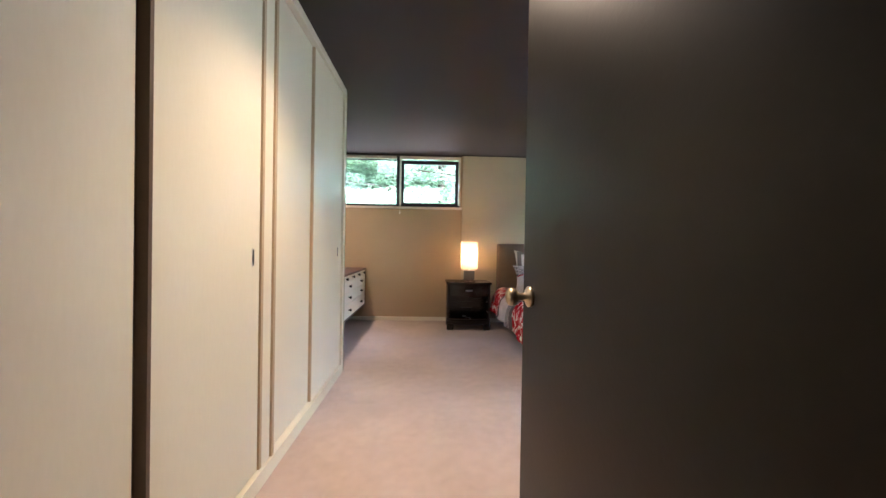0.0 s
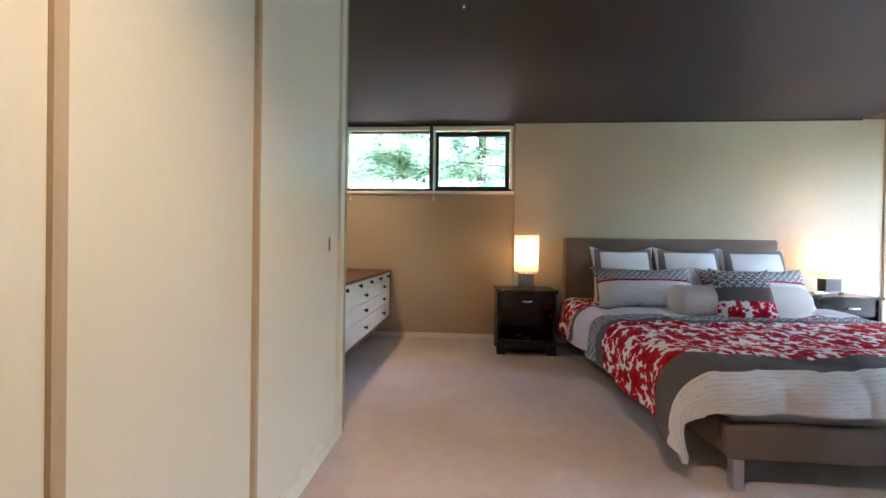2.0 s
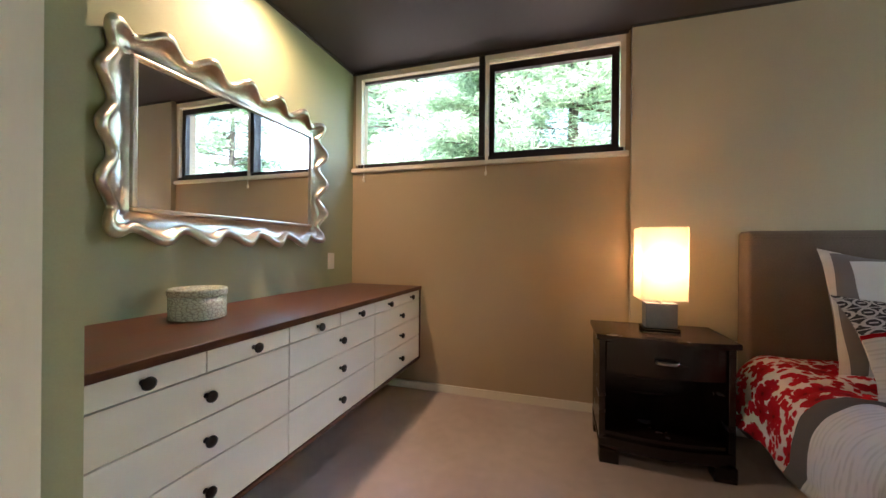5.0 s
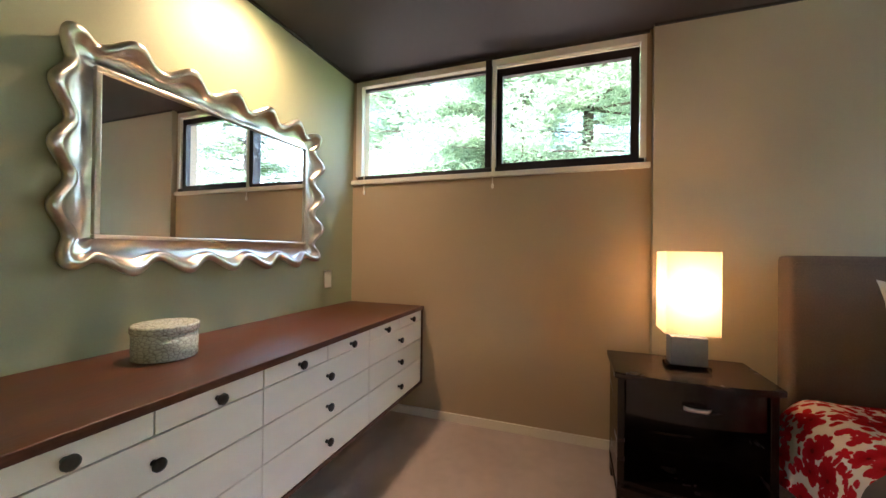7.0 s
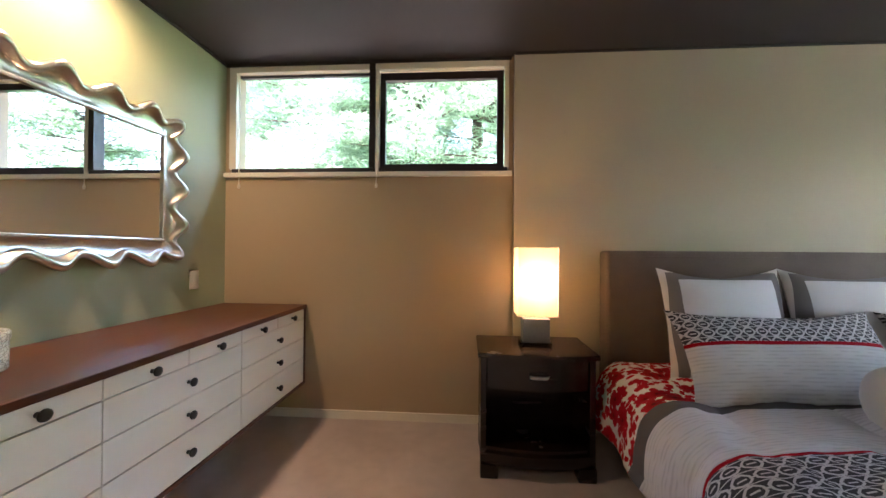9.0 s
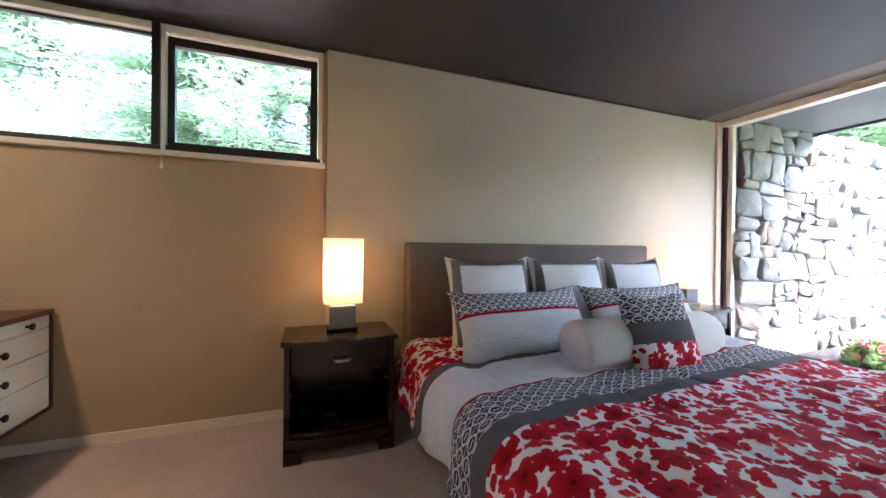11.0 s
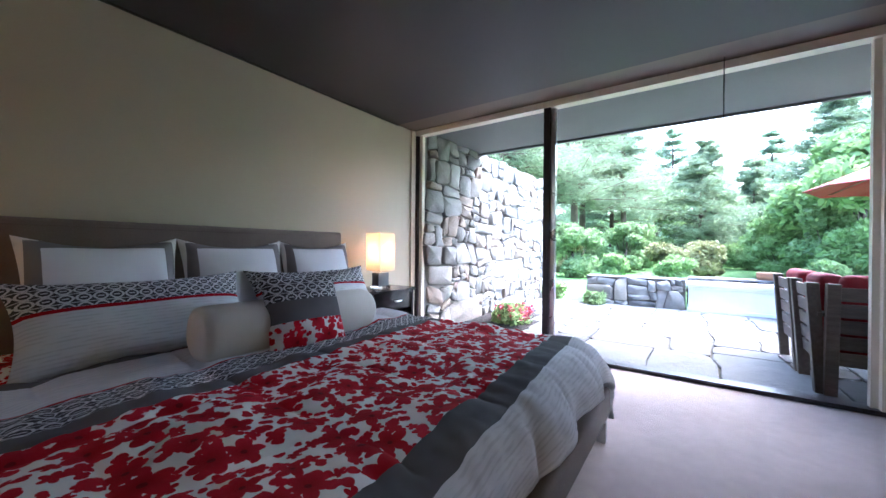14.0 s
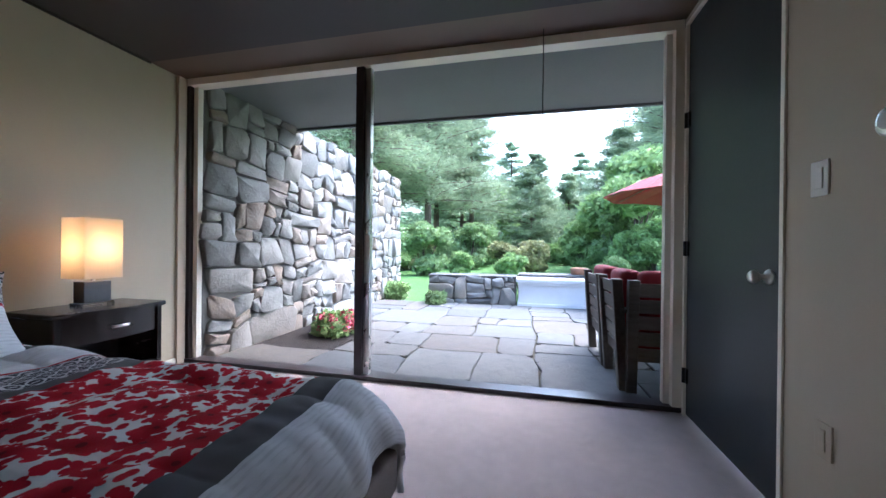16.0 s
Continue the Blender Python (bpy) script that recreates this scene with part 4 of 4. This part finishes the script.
def rubble(rnd, w, h, size, gap, seed):
    """Angular field stones of mixed size, close-jointed, that fill a w by h face."""
    todo, out = [(0.0, 0.0, w, h)], []
    while todo:
        x0, z0, x1, z1 = todo.pop()
        a, b = x1 - x0, z1 - z0
        limit = size * rnd.choice((0.55, 0.9, 1.1, 1.3, 1.7))
        if a < limit * 1.3 and b < limit * 0.95:
            g = gap / 2
            x0, z0, x1, z1 = x0 + g, z0 + g, x1 - g, z1 - g
            a, b = x1 - x0, z1 - z0
            poly = []
            for cx, cz, sx, sz, turn in ((x0, z0, 1, 1, 0), (x1, z0, -1, 1, 1), (x1, z1, -1, -1, 0), (x0, z1, 1, -1, 1)):
                c = min(a, b) * rnd.choice((0.08, 0.12, 0.2, 0.34))
                d = min(a, b) * rnd.choice((0.08, 0.12, 0.2, 0.34))
                pair = [(cx, cz + sz * d), (cx + sx * c * 0.35, cz + sz * d * 0.35), (cx + sx * c, cz)]
                poly += pair[::-1] if turn else pair
            out.append([warp(px, pz, seed, 0.075) for px, pz in poly])
        elif a * rnd.uniform(0.6, 1.1) > b:
            c = x0 + a * rnd.uniform(0.28, 0.72)
            todo += [(x0, z0, c, z1), (c, z0, x1, z1)]
        else:
            c = z0 + b * rnd.uniform(0.28, 0.72)
            todo += [(x0, z0, x1, c), (x0, c, x1, z1)]
    return out


def stone_wall(name, x, y, z, w, h, thick, turn, size, gap, mat, label, seed, depth=0.05):
    rnd = random.Random(seed)
    wall = solid(name, boxes((0, 0.0, 0, w, thick, h)), M["mortar"], label, "stone wall", "structure", (x, y, z))
    wall.rotation_euler = (0, 0, radians(turn))
    for poly in rubble(rnd, w, h, size, gap, seed):
        me, cx, cz = stone_mesh(poly, depth * rnd.uniform(0.7, 1.3), rnd)
        if me:
            me.materials.append(mat)
            st = new("stone", me)
            st.parent = wall
            st.location = (cx, 0, cz)
    return wall


# ---- outdoor furniture ----
def patio_sofa(x, y, turn, w, label):
    """Slatted timber seat, its back towards local +y; seat faces -y."""
    s = thing("patio_sofa", (x, y, 0), label, "outdoor sofa", "patio seating")
    s.rotation_euler = (0, 0, radians(turn))
    for lx in (0.0, w - 0.07):
        bm = bmesh.new()
        for v in box(bm, lx, -0.07, 0, lx + 0.07, 0.0, 0.80, 0.005).verts:
            v.co.y += 0.09 * max(0, v.co.z - 0.2)
        part("back_post", bm, M["deckwood"], s)
        part("front_leg", boxes((lx, -0.78, 0, lx + 0.07, -0.71, 0.56, 0.005)), M["deckwood"], s)
        part("arm", boxes((lx - 0.01, -0.79, 0.561, lx + 0.08, -0.005, 0.59, 0.005)), M["deckwood"], s)
    for i in range(5):
        z0 = 0.22 + i * 0.115
        bm = bmesh.new()
        for v in box(bm, 0.071, -0.05, z0, w - 0.071, -0.025, z0 + 0.095, 0.003).verts:
            v.co.y += 0.09 * max(0, v.co.z - 0.2)
        part("back_slat", bm, M["deckwood"], s)
    part("seat_deck", boxes((0.071, -0.77, 0.25, w - 0.071, -0.06, 0.28, 0.003)), M["deckwood"], s)
    n = 2 if w > 1.0 else 1
    cw = (w - 0.16) / n
    for i in range(n):
        bm = bmesh.new()
        box(bm, 0.08 + i * cw, -0.76, 0.281, 0.08 + (i + 1) * cw - 0.01, -0.1, 0.40, 0.04, 3)
        part("seat_cushion", bm, M["redcloth"], s, "red canvas seat cushion", True)
        bm = bmesh.new()
        for v in box(bm, 0.08 + i * cw, -0.24, 0.41, 0.08 + (i + 1) * cw - 0.01, -0.075, 0.86, 0.06, 4).verts:
            v.co.y += 0.09 * max(0, v.co.z - 0.2)
        part("back_cushion", bm, M["redcloth"], s, "red canvas back cushion", True)
    return s


patio_sofa(5.50, 1.95, 0, 0.70, "dark timber slatted patio chair with red cushions")
patio_sofa(4.93, 1.94, 0, 0.56, "dark timber slatted patio chair with red cushions")
patio_sofa(4.90, 1.10, 90, 0.8, "dark timber slatted patio chair with red cushions")

umb = thing("patio_umbrella", (9.2, -0.15, -0.06), "open red canvas patio umbrella", "umbrella")
part("pole", lathe(bmesh.new(), [(0.02, 0), (0.02, 2.62)], "z", (0, 0, 0), 12), M["deckwood"], umb)
bm = bmesh.new()
apex = bm.verts.new((0, 0, 2.56))
rim, mid = [], []
for i in range(8):
    for f in (0.0, 0.5):
        a = 2 * math.pi * (i + f) / 8
        sagr = 1.0 if f == 0 else 0.965
        mid.append(bm.verts.new((0.72 * math.cos(a) * sagr, 0.72 * math.sin(a) * sagr, 2.34 - (0.03 if f else 0))))
        rim.append(bm.verts.new((1.42 * math.cos(a) * (1.0 if f == 0 else 0.95), 1.42 * math.sin(a) * (1.0 if f == 0 else 0.95), 2.02 + (0.03 if f else 0))))
for i in range(16):
    j = (i + 1) % 16
    bm.faces.new((apex, mid[i], mid[j]))
    bm.faces.new((mid[i], rim[i], rim[j], mid[j]))
canopy = part("canopy", bm, M["redcloth"], umb, "red canvas canopy")
sol = canopy.modifiers.new("thickness", "SOLIDIFY")
sol.thickness = 0.006
for i in range(8):
    a = 2 * math.pi * i / 8
    bm = bmesh.new()
    lathe(bm, [(0.008, 0.0), (0.008, 1.36)], "x", (0, 0, 0), 8)
    bm.transform(Matrix.Rotation(a, 4, "Z") @ Matrix.Translation((0.03, 0, 2.53)) @ Matrix.Rotation(radians(20.3), 4, "Y"))
    for v in bm.verts:
        v.co.z = v.co.z - 0.012
    part("rib", bm, M["deckwood"], umb)
part("base_plate", lathe(bmesh.new(), [(0.25, 0), (0.25, 0.06), (0.05, 0.08)], "z", (0, 0, 0), 20), M["darkmetal"], umb)

chest = thing("deck_box", (8.69, 2.74, -0.022), "long weathered white bench box against the low wall", "bench box")
part("body", boxes((0, -2.6, 0.07, 0.5, 0, 0.44, 0.006)), M["planterwhite"], chest)
part("plinth", boxes((-0.025, -2.62, 0.0, 0.5, 0.02, 0.07, 0.004)), M["planterwhite"], chest)
part("lid", boxes((-0.04, -2.64, 0.441, 0.5, 0.04, 0.50, 0.008)), M["planterwhite"], chest)
part("lip", boxes((-0.02, -2.61, 0.39, 0.0, 0.01, 0.44, 0.004)), M["planterwhite"], chest)

pot = thing("planter_pot", (9.45, 1.62, -0.05), "dark round clay pot on the low wall", "pot")
part("body", lathe(bmesh.new(), [(0.10, 0.0), (0.10, 0.49), (0.11, 0.50), (0.16, 0.62), (0.165, 0.70), (0.14, 0.71)], "z", (0, 0, 0), 20), M["playwood"], pot, "", True)

swing = thing("play_set", (17.5, 9.2, -0.06), "reddish timber play set beyond the lawn", "play set")
for sy in (0, 1.0):
    for lean in (-0.25, 0.25):
        bm = bmesh.new()
        for v in box(bm, -0.05, sy - 0.05, 0, 0.05, sy + 0.05, 1.9).verts:
            v.co.y += lean * (1 - v.co.z / 1.9) * 2
        part("post", bm, M["playwood"], swing)
for z in (0.9, 1.3):
    part("rail", boxes((-0.04, -0.3, z, 0.04, 1.3, z + 0.12)), M["playwood"], swing)


# ---- planting ----
def leaf_cloud(rnd, blobs, per, size, flat=0.6, droop=0.0, slim=0.42):
    """Many small leaf blades scattered through ellipsoids (x, y, z, rx, ry, rz)."""
    gen = np.random.default_rng(rnd)
    vs = []
    for bx, by, bz, rx, ry, rz in blobs:
        n = per
        d = gen.normal(size=(n, 3))
        d /= np.linalg.norm(d, axis=1)[:, None]
        rad = gen.uniform(0.35, 1.0, (n, 1)) ** 0.6
        c = d * rad * (rx, ry, rz) + (bx, by, bz)
        c[:, 2] -= droop * (d[:, 0] ** 2 + d[:, 1] ** 2) * rad[:, 0] ** 2 * rx
        a = gen.normal(size=(n, 3))
        a[:, 2] *= flat
        a /= np.linalg.norm(a, axis=1)[:, None]
        b = np.cross(a, gen.normal(size=(n, 3)))
        b /= np.linalg.norm(b, axis=1)[:, None]
        s = size * gen.uniform(0.6, 1.4, (n, 1))
        quad = np.stack([c - a * s, c + b * s * slim, c + a * s, c - b * s * slim], 1)
        vs.append(quad)
    v = np.concatenate(vs).reshape(-1, 3)
    f = np.arange(len(v)).reshape(-1, 4)
    me = bpy.data.meshes.new("leaves")
    me.from_pydata(v.tolist(), [], f.tolist())
    return me


def trunk_mesh(h, r, rnd, bend=0.3):
    bm = bmesh.new()
    prev, n = None, 10
    bx, by = rnd.uniform(-bend, bend), rnd.uniform(-bend, bend)
    for k in range(9):
        f = k / 8
        rr = r * (1 - 0.8 * f) * (1.35 if k == 0 else 1)
        ring = [bm.verts.new((bx * f * f + rr * math.cos(2 * math.pi * i / n), by * f * f + rr * math.sin(2 * math.pi * i / n), h * f)) for i in range(n)]
        if prev:
            for i in range(n):
                bm.faces.new((prev[i], prev[(i + 1) % n], ring[(i + 1) % n], ring[i]))
        prev = ring
    return bm, bx, by


def limb(bm, a, b, r):
    a, b = Vector(a), Vector(b)
    d = (b - a).normalized()
    u = d.orthogonal().normalized()
    w = d.cross(u)
    r0 = [bm.verts.new(a + r * (u * math.cos(i * 2.094) + w * math.sin(i * 2.094))) for i in range(3)]
    r1 = [bm.verts.new(b + 0.3 * r * (u * math.cos(i * 2.094) + w * math.sin(i * 2.094))) for i in range(3)]
    for i in range(3):
        bm.faces.new((r0[i], r0[(i + 1) % 3], r1[(i + 1) % 3], r1[i]))


def pine(x, y, h, spread, seed, mat, label, clear=0.25, per=90, size=0.16, layers=21):
    """A conifer: whorls of limbs with flat needle sprays, gaps between."""
    rnd = random.Random(seed)
    t = thing("pine_tree", (x, y, -0.08), label, "tree", "conifers")
    bm, bx, by = trunk_mesh(h, 0.022 * h * 0.75, rnd)
    blobs = []
    for k in range(layers):
        f = clear + (1 - clear) * (k + rnd.uniform(-0.3, 0.3)) / layers
        f = min(max(f, clear), 0.985)
        z = h * f
        reach = spread * (1 - (f - clear) / (1 - clear)) ** 0.75 * rnd.uniform(0.75, 1.2) + 0.25
        for q in range(rnd.randint(5, 7)):
            a = rnd.uniform(0, 2 * math.pi)
            L = reach * rnd.uniform(0.6, 1.1)
            ex, ey, ez = bx * f * f + L * math.cos(a), by * f * f + L * math.sin(a), z + rnd.uniform(-0.22, 0.3) * L
            limb(bm, (bx * f * f, by * f * f, z), (ex, ey, ez), 0.012 * h * 0.25 + 0.01)
            for s in (0.4, 0.7, 0.98):
                blobs.append((bx * f * f + (ex - bx * f * f) * s, by * f * f + (ey - by * f * f) * s, z + (ez - z) * s, 0.22 * L + 0.14, 0.22 * L + 0.14, 0.08 * L + 0.12))
    part("trunk", bm, M["bark"], t, "rough brown trunk and limbs")
    me = leaf_cloud(seed, blobs, per, size, 0.5, 0.0, 0.12)
    me.materials.append(mat)
    c = new("crown", me)
    c.parent = t
    return t


def shrub(x, y, r, h, seed, mat, label, per=700, size=0.11, name="shrub", stem=0.0):
    rnd = random.Random(seed)
    t = thing(name, (x, y, -0.07), label, "tree" if stem else "shrub", "shrubs" if not stem else "broadleaf trees")
    bm, bx, by = trunk_mesh(h * 0.7, 0.03 * h * 0.5 + 0.02, rnd, 0.15)
    blobs = []
    for k in range(16):
        a, q = rnd.uniform(0, 6.283), rnd.random() ** 0.5
        z = h * (stem + (1 - stem) * rnd.uniform(0.15, 0.85))
        k2 = 1.0 - 0.5 * abs(z / h - 0.5)
        c = (q * r * 0.75 * k2 * math.cos(a), q * r * 0.75 * k2 * math.sin(a), z)
        limb(bm, (0, 0, h * (stem * 0.7 + 0.05)), c, 0.02 * h * 0.3 + 0.006)
        b = r * rnd.uniform(0.28, 0.5)
        blobs.append((*c, b, b, b * 0.75))
    part("stem", bm, M["bark"], t)
    me = leaf_cloud(seed, blobs, per, size, 0.8)
    me.materials.append(mat)
    c = new("crown", me)
    c.parent = t
    return t


PINE = "tall green pine with layered boughs at the lawn's edge"
for x, y, h, sp, sd, m, cl, ls in (
    (20, 10.5, 13, 3.6, 1, "needle", 0.30, 0.2), (22.5, 8.3, 14, 3.8, 2, "needle", 0.28, 0.2), (26, 13.5, 15, 4.0, 3, "needle", 0.25, 0.2), (29, 2.4, 8.0, 2.8, 4, "needle", 0.12, 0.2),
    (31, 7.8, 12, 3.4, 5, "needle_soft", 0.15, 0.2), (34, -0.8, 7.6, 2.6, 6, "needle", 0.12, 0.2), (25, -2.6, 8.5, 2.6, 7, "needle", 0.2, 0.2), (21, -4.5, 12, 3.6, 8, "needle", 0.25, 0.2),
    (36, 12, 16, 4.4, 9, "needle_soft", 0.2, 0.22), (38, -8.5, 13, 4.0, 10, "needle", 0.2, 0.22), (17, 14.5, 13, 3.4, 11, "needle", 0.3, 0.2), (40, 1.5, 8.5, 3.2, 12, "needle_soft", 0.12, 0.22), (30, -10, 14, 4, 13, "needle", 0.2, 0.22), (13, 17, 13, 3.6, 14, "needle", 0.25, 0.2),
    (24.5, 11.2, 15, 3.8, 15, "needle_soft", 0.32, 0.2), (28, 9.2, 15, 4.0, 16, "needle", 0.30, 0.2), (27, 6.4, 12.5, 3.2, 17, "needle", 0.30, 0.2), (46, 4.5, 14, 4.0, 18, "needle_soft", 0.1, 0.24),
    (45, -3.2, 12, 3.8, 19, "needle_soft", 0.1, 0.24), (27, -5.6, 12.5, 3.2, 20, "needle_soft", 0.2, 0.2), (33, -7.2, 14, 3.8, 28, "needle_soft", 0.2, 0.22), (16, 9.8, 12, 3.0, 29, "needle", 0.38, 0.2),
):
    pine(x, y, h, sp, sd, M[m], PINE, cl, 85, ls * 0.8)
NORTH = "tall white pine with soft needles hazed pale outside the clerestory"
for x, y, h, sp, sd, cl in ((-0.9, 12.5, 11, 3.4, 21, 0.10), (0.66, 13.5, 12, 3.2, 22, 0.42), (-4.5, 14.5, 12, 3.8, 23, 0.1), (-3.0, 19, 14, 4, 24, 0.1), (1.0, 20, 15, 4.2, 25, 0.1), (5.5, 18, 14, 4, 26, 0.12), (-8.5, 17, 13, 4, 27, 0.1)):
    pine(x, y, h, sp, sd, M["needle_soft"], NORTH, cl, 230, 0.12)
SH = "rounded leafy green shrub at the lawn's edge"
grow = random.Random(5)
for k in range(34):
    dist, bearing = grow.choice((14.5, 16, 18, 21, 25, 30)) + grow.uniform(-1, 1), radians(-25 + 54 * (k + grow.random()) / 34)
    bulk = grow.uniform(0.45, 1.0) * (0.7 + dist / 28)
    shrub(2 + dist * math.cos(bearing), 2.6 + dist * math.sin(bearing), 0.95 * bulk, bulk * grow.uniform(1.2, 2.3), 200 + k, M[grow.choice(("leaf", "leaf", "leaf_dark", "leaf_dark", "leaf_russet"))], SH, 600, 0.09)
BL = "spreading light-green broadleaf tree"
for x, y, r, h, sd in ((18.5, -1.8, 2.3, 5.2, 51), (23, -6.5, 3.0, 8.0, 52), (36, 5.5, 3.0, 7.5, 53), (38, -2, 3.0, 6, 54)):
    shrub(x, y, r, h, sd, M["leaf"], BL, 1100, 0.16, "broadleaf_tree", 0.25)
shrub(9.0, 5.2, 0.32, 0.38, 61, M["leaf"], "low green plant at the patio edge", 160, 0.05)
shrub(8.5, 4.2, 0.22, 0.3, 62, M["leaf_dark"], "low green plant at the low wall", 120, 0.05)
fl = shrub(5.95, 4.78, 0.30, 0.30, 63, M["leaf"], "low bush with pink and red blossoms in mulch", 120, 0.045, "flowering_plant")
gen = random.Random(9)
me = leaf_cloud(64, [(gen.uniform(-0.24, 0.24), gen.uniform(-0.24, 0.24), gen.uniform(0.14, 0.32), 0.05, 0.05, 0.04) for _ in range(34)], 14, 0.026, 0.8)
me.materials.append(M["petal"])
bl = new("blossoms", me)
bl.parent = fl
backdrop = []
gen = random.Random(77)
for i in range(60):
    a = radians(-75 + 210 * i / 59)
    rr = gen.uniform(48, 58)
    backdrop.append((4 + rr * math.cos(a), 3 + rr * math.sin(a), gen.uniform(1.5, 4), 4.5, 4.5, gen.uniform(3, 5)))
me = leaf_cloud(78, backdrop, 1500, 0.5, 0.8)
me.materials.append(M["leaf_dark"])
tagged(new("far_woods", me), "dense green woods in the distance", "woods", "", "stuff")

# ---- masonry pieces, last ----
stone_wall("garden_wall", 4.77, 5.40, -0.06, 5.0, 2.56, 0.4, 0, 0.30, 0.014, M["fieldstone"], "tall dry-laid grey and tan field-stone wall", 5, 0.045)
stone_wall("wall_end", 9.77, 5.40, -0.06, 0.4, 2.56, 0.05, 90, 0.27, 0.022, M["fieldstone"], "end of the tall field-stone wall", 6, 0.05)
stone_wall("low_wall", 8.74, 4.40, -0.06, 1.62, 0.555, 0.45, -90, 0.30, 0.012, M["lowstone"], "low dark field-stone retaining wall", 7, 0.05)
stone_wall("low_wall_rear", 9.28, 2.77, -0.06, 6.0, 0.555, 0.4, -90, 0.30, 0.02, M["lowstone"], "low dark field-stone wall behind the bench box", 8, 0.06)
solid("low_wall_cap", boxes((8.70, 2.78, 0.497, 9.22, 4.41, 0.515, 0.006), (9.20, -3.6, 0.497, 9.7, 2.75, 0.53, 0.006)), M["flag"], "flat stone cap on the low wall", "wall cap", "structure")


def flags():
    """Random rectangular bluestone paving with uneven edges."""
    rnd = random.Random(12)
    patio = bpy.data.objects["patio"]
    todo, done = [(4.79, -1.0, 8.70, 5.34)], []
    while todo:
        x0, y0, x1, y1 = todo.pop()
        w, h = x1 - x0, y1 - y0
        if max(w, h) < 0.62 or (max(w, h) < 1.0 and rnd.random() < 0.45):
            done.append((x0, y0, x1, y1))
        elif w * rnd.uniform(0.8, 1.25) > h:
            c = x0 + w * rnd.uniform(0.33, 0.67)
            todo += [(x0, y0, c, y1), (c, y0, x1, y1)]
        else:
            c = y0 + h * rnd.uniform(0.33, 0.67)
            todo += [(x0, y0, x1, c), (x0, c, x1, y1)]
    for x0, y0, x1, y1 in done:
        if x0 > 5.0 and x1 < 7.4 and y1 > 4.75 and y0 > 4.3:
            continue
        cx, cy = (x0 + x1) / 2, (y0 + y1) / 2
        g = 0.006
        ring, steps = [], 4
        corners = [(x0 + g, y0 + g), (x1 - g, y0 + g), (x1 - g, y1 - g), (x0 + g, y1 - g)]
        cuts = [rnd.choice((0.0, 0.02, 0.03, 0.07)) for _ in range(4)]
        for q in range(4):
            (ax, ay), (bx, by) = corners[q], corners[(q + 1) % 4]
            L = math.hypot(bx - ax, by - ay)
            lo, hi = cuts[q] / L, 1 - cuts[(q + 1) % 4] / L - (0.02 if cuts[(q + 1) % 4] == 0 else 0)
            for k in range(steps):
                f = lo + (hi - lo) * k / (steps - 1)
                wx, wy = warp(ax + (bx - ax) * f, ay + (by - ay) * f, 3.0, 0.07, 1.3)
                ring.append((max(wx, 4.79) - cx + rnd.uniform(-0.006, 0.006), wy - cy + rnd.uniform(-0.006, 0.006)))
        n = len(ring)
        z = rnd.uniform(-0.006, 0.006)
        v = [(x, y, -0.03) for x, y in ring] + [(x, y, z - 0.006) for x, y in ring] + [(x * 0.975, y * 0.975, z) for x, y in ring]
        f = []
        for k in (0, n):
            f += [(k + i, k + (i + 1) % n, k + n + (i + 1) % n, k + n + i) for i in range(n)]
        f.append(tuple(range(2 * n, 3 * n)))
        me = bpy.data.meshes.new("flagstone")
        me.from_pydata(v, [], f)
        me.materials.append(M["flag"])
        st = new("flagstone", me)
        st.parent = patio
        st.location = (cx, cy, 0)


flags()
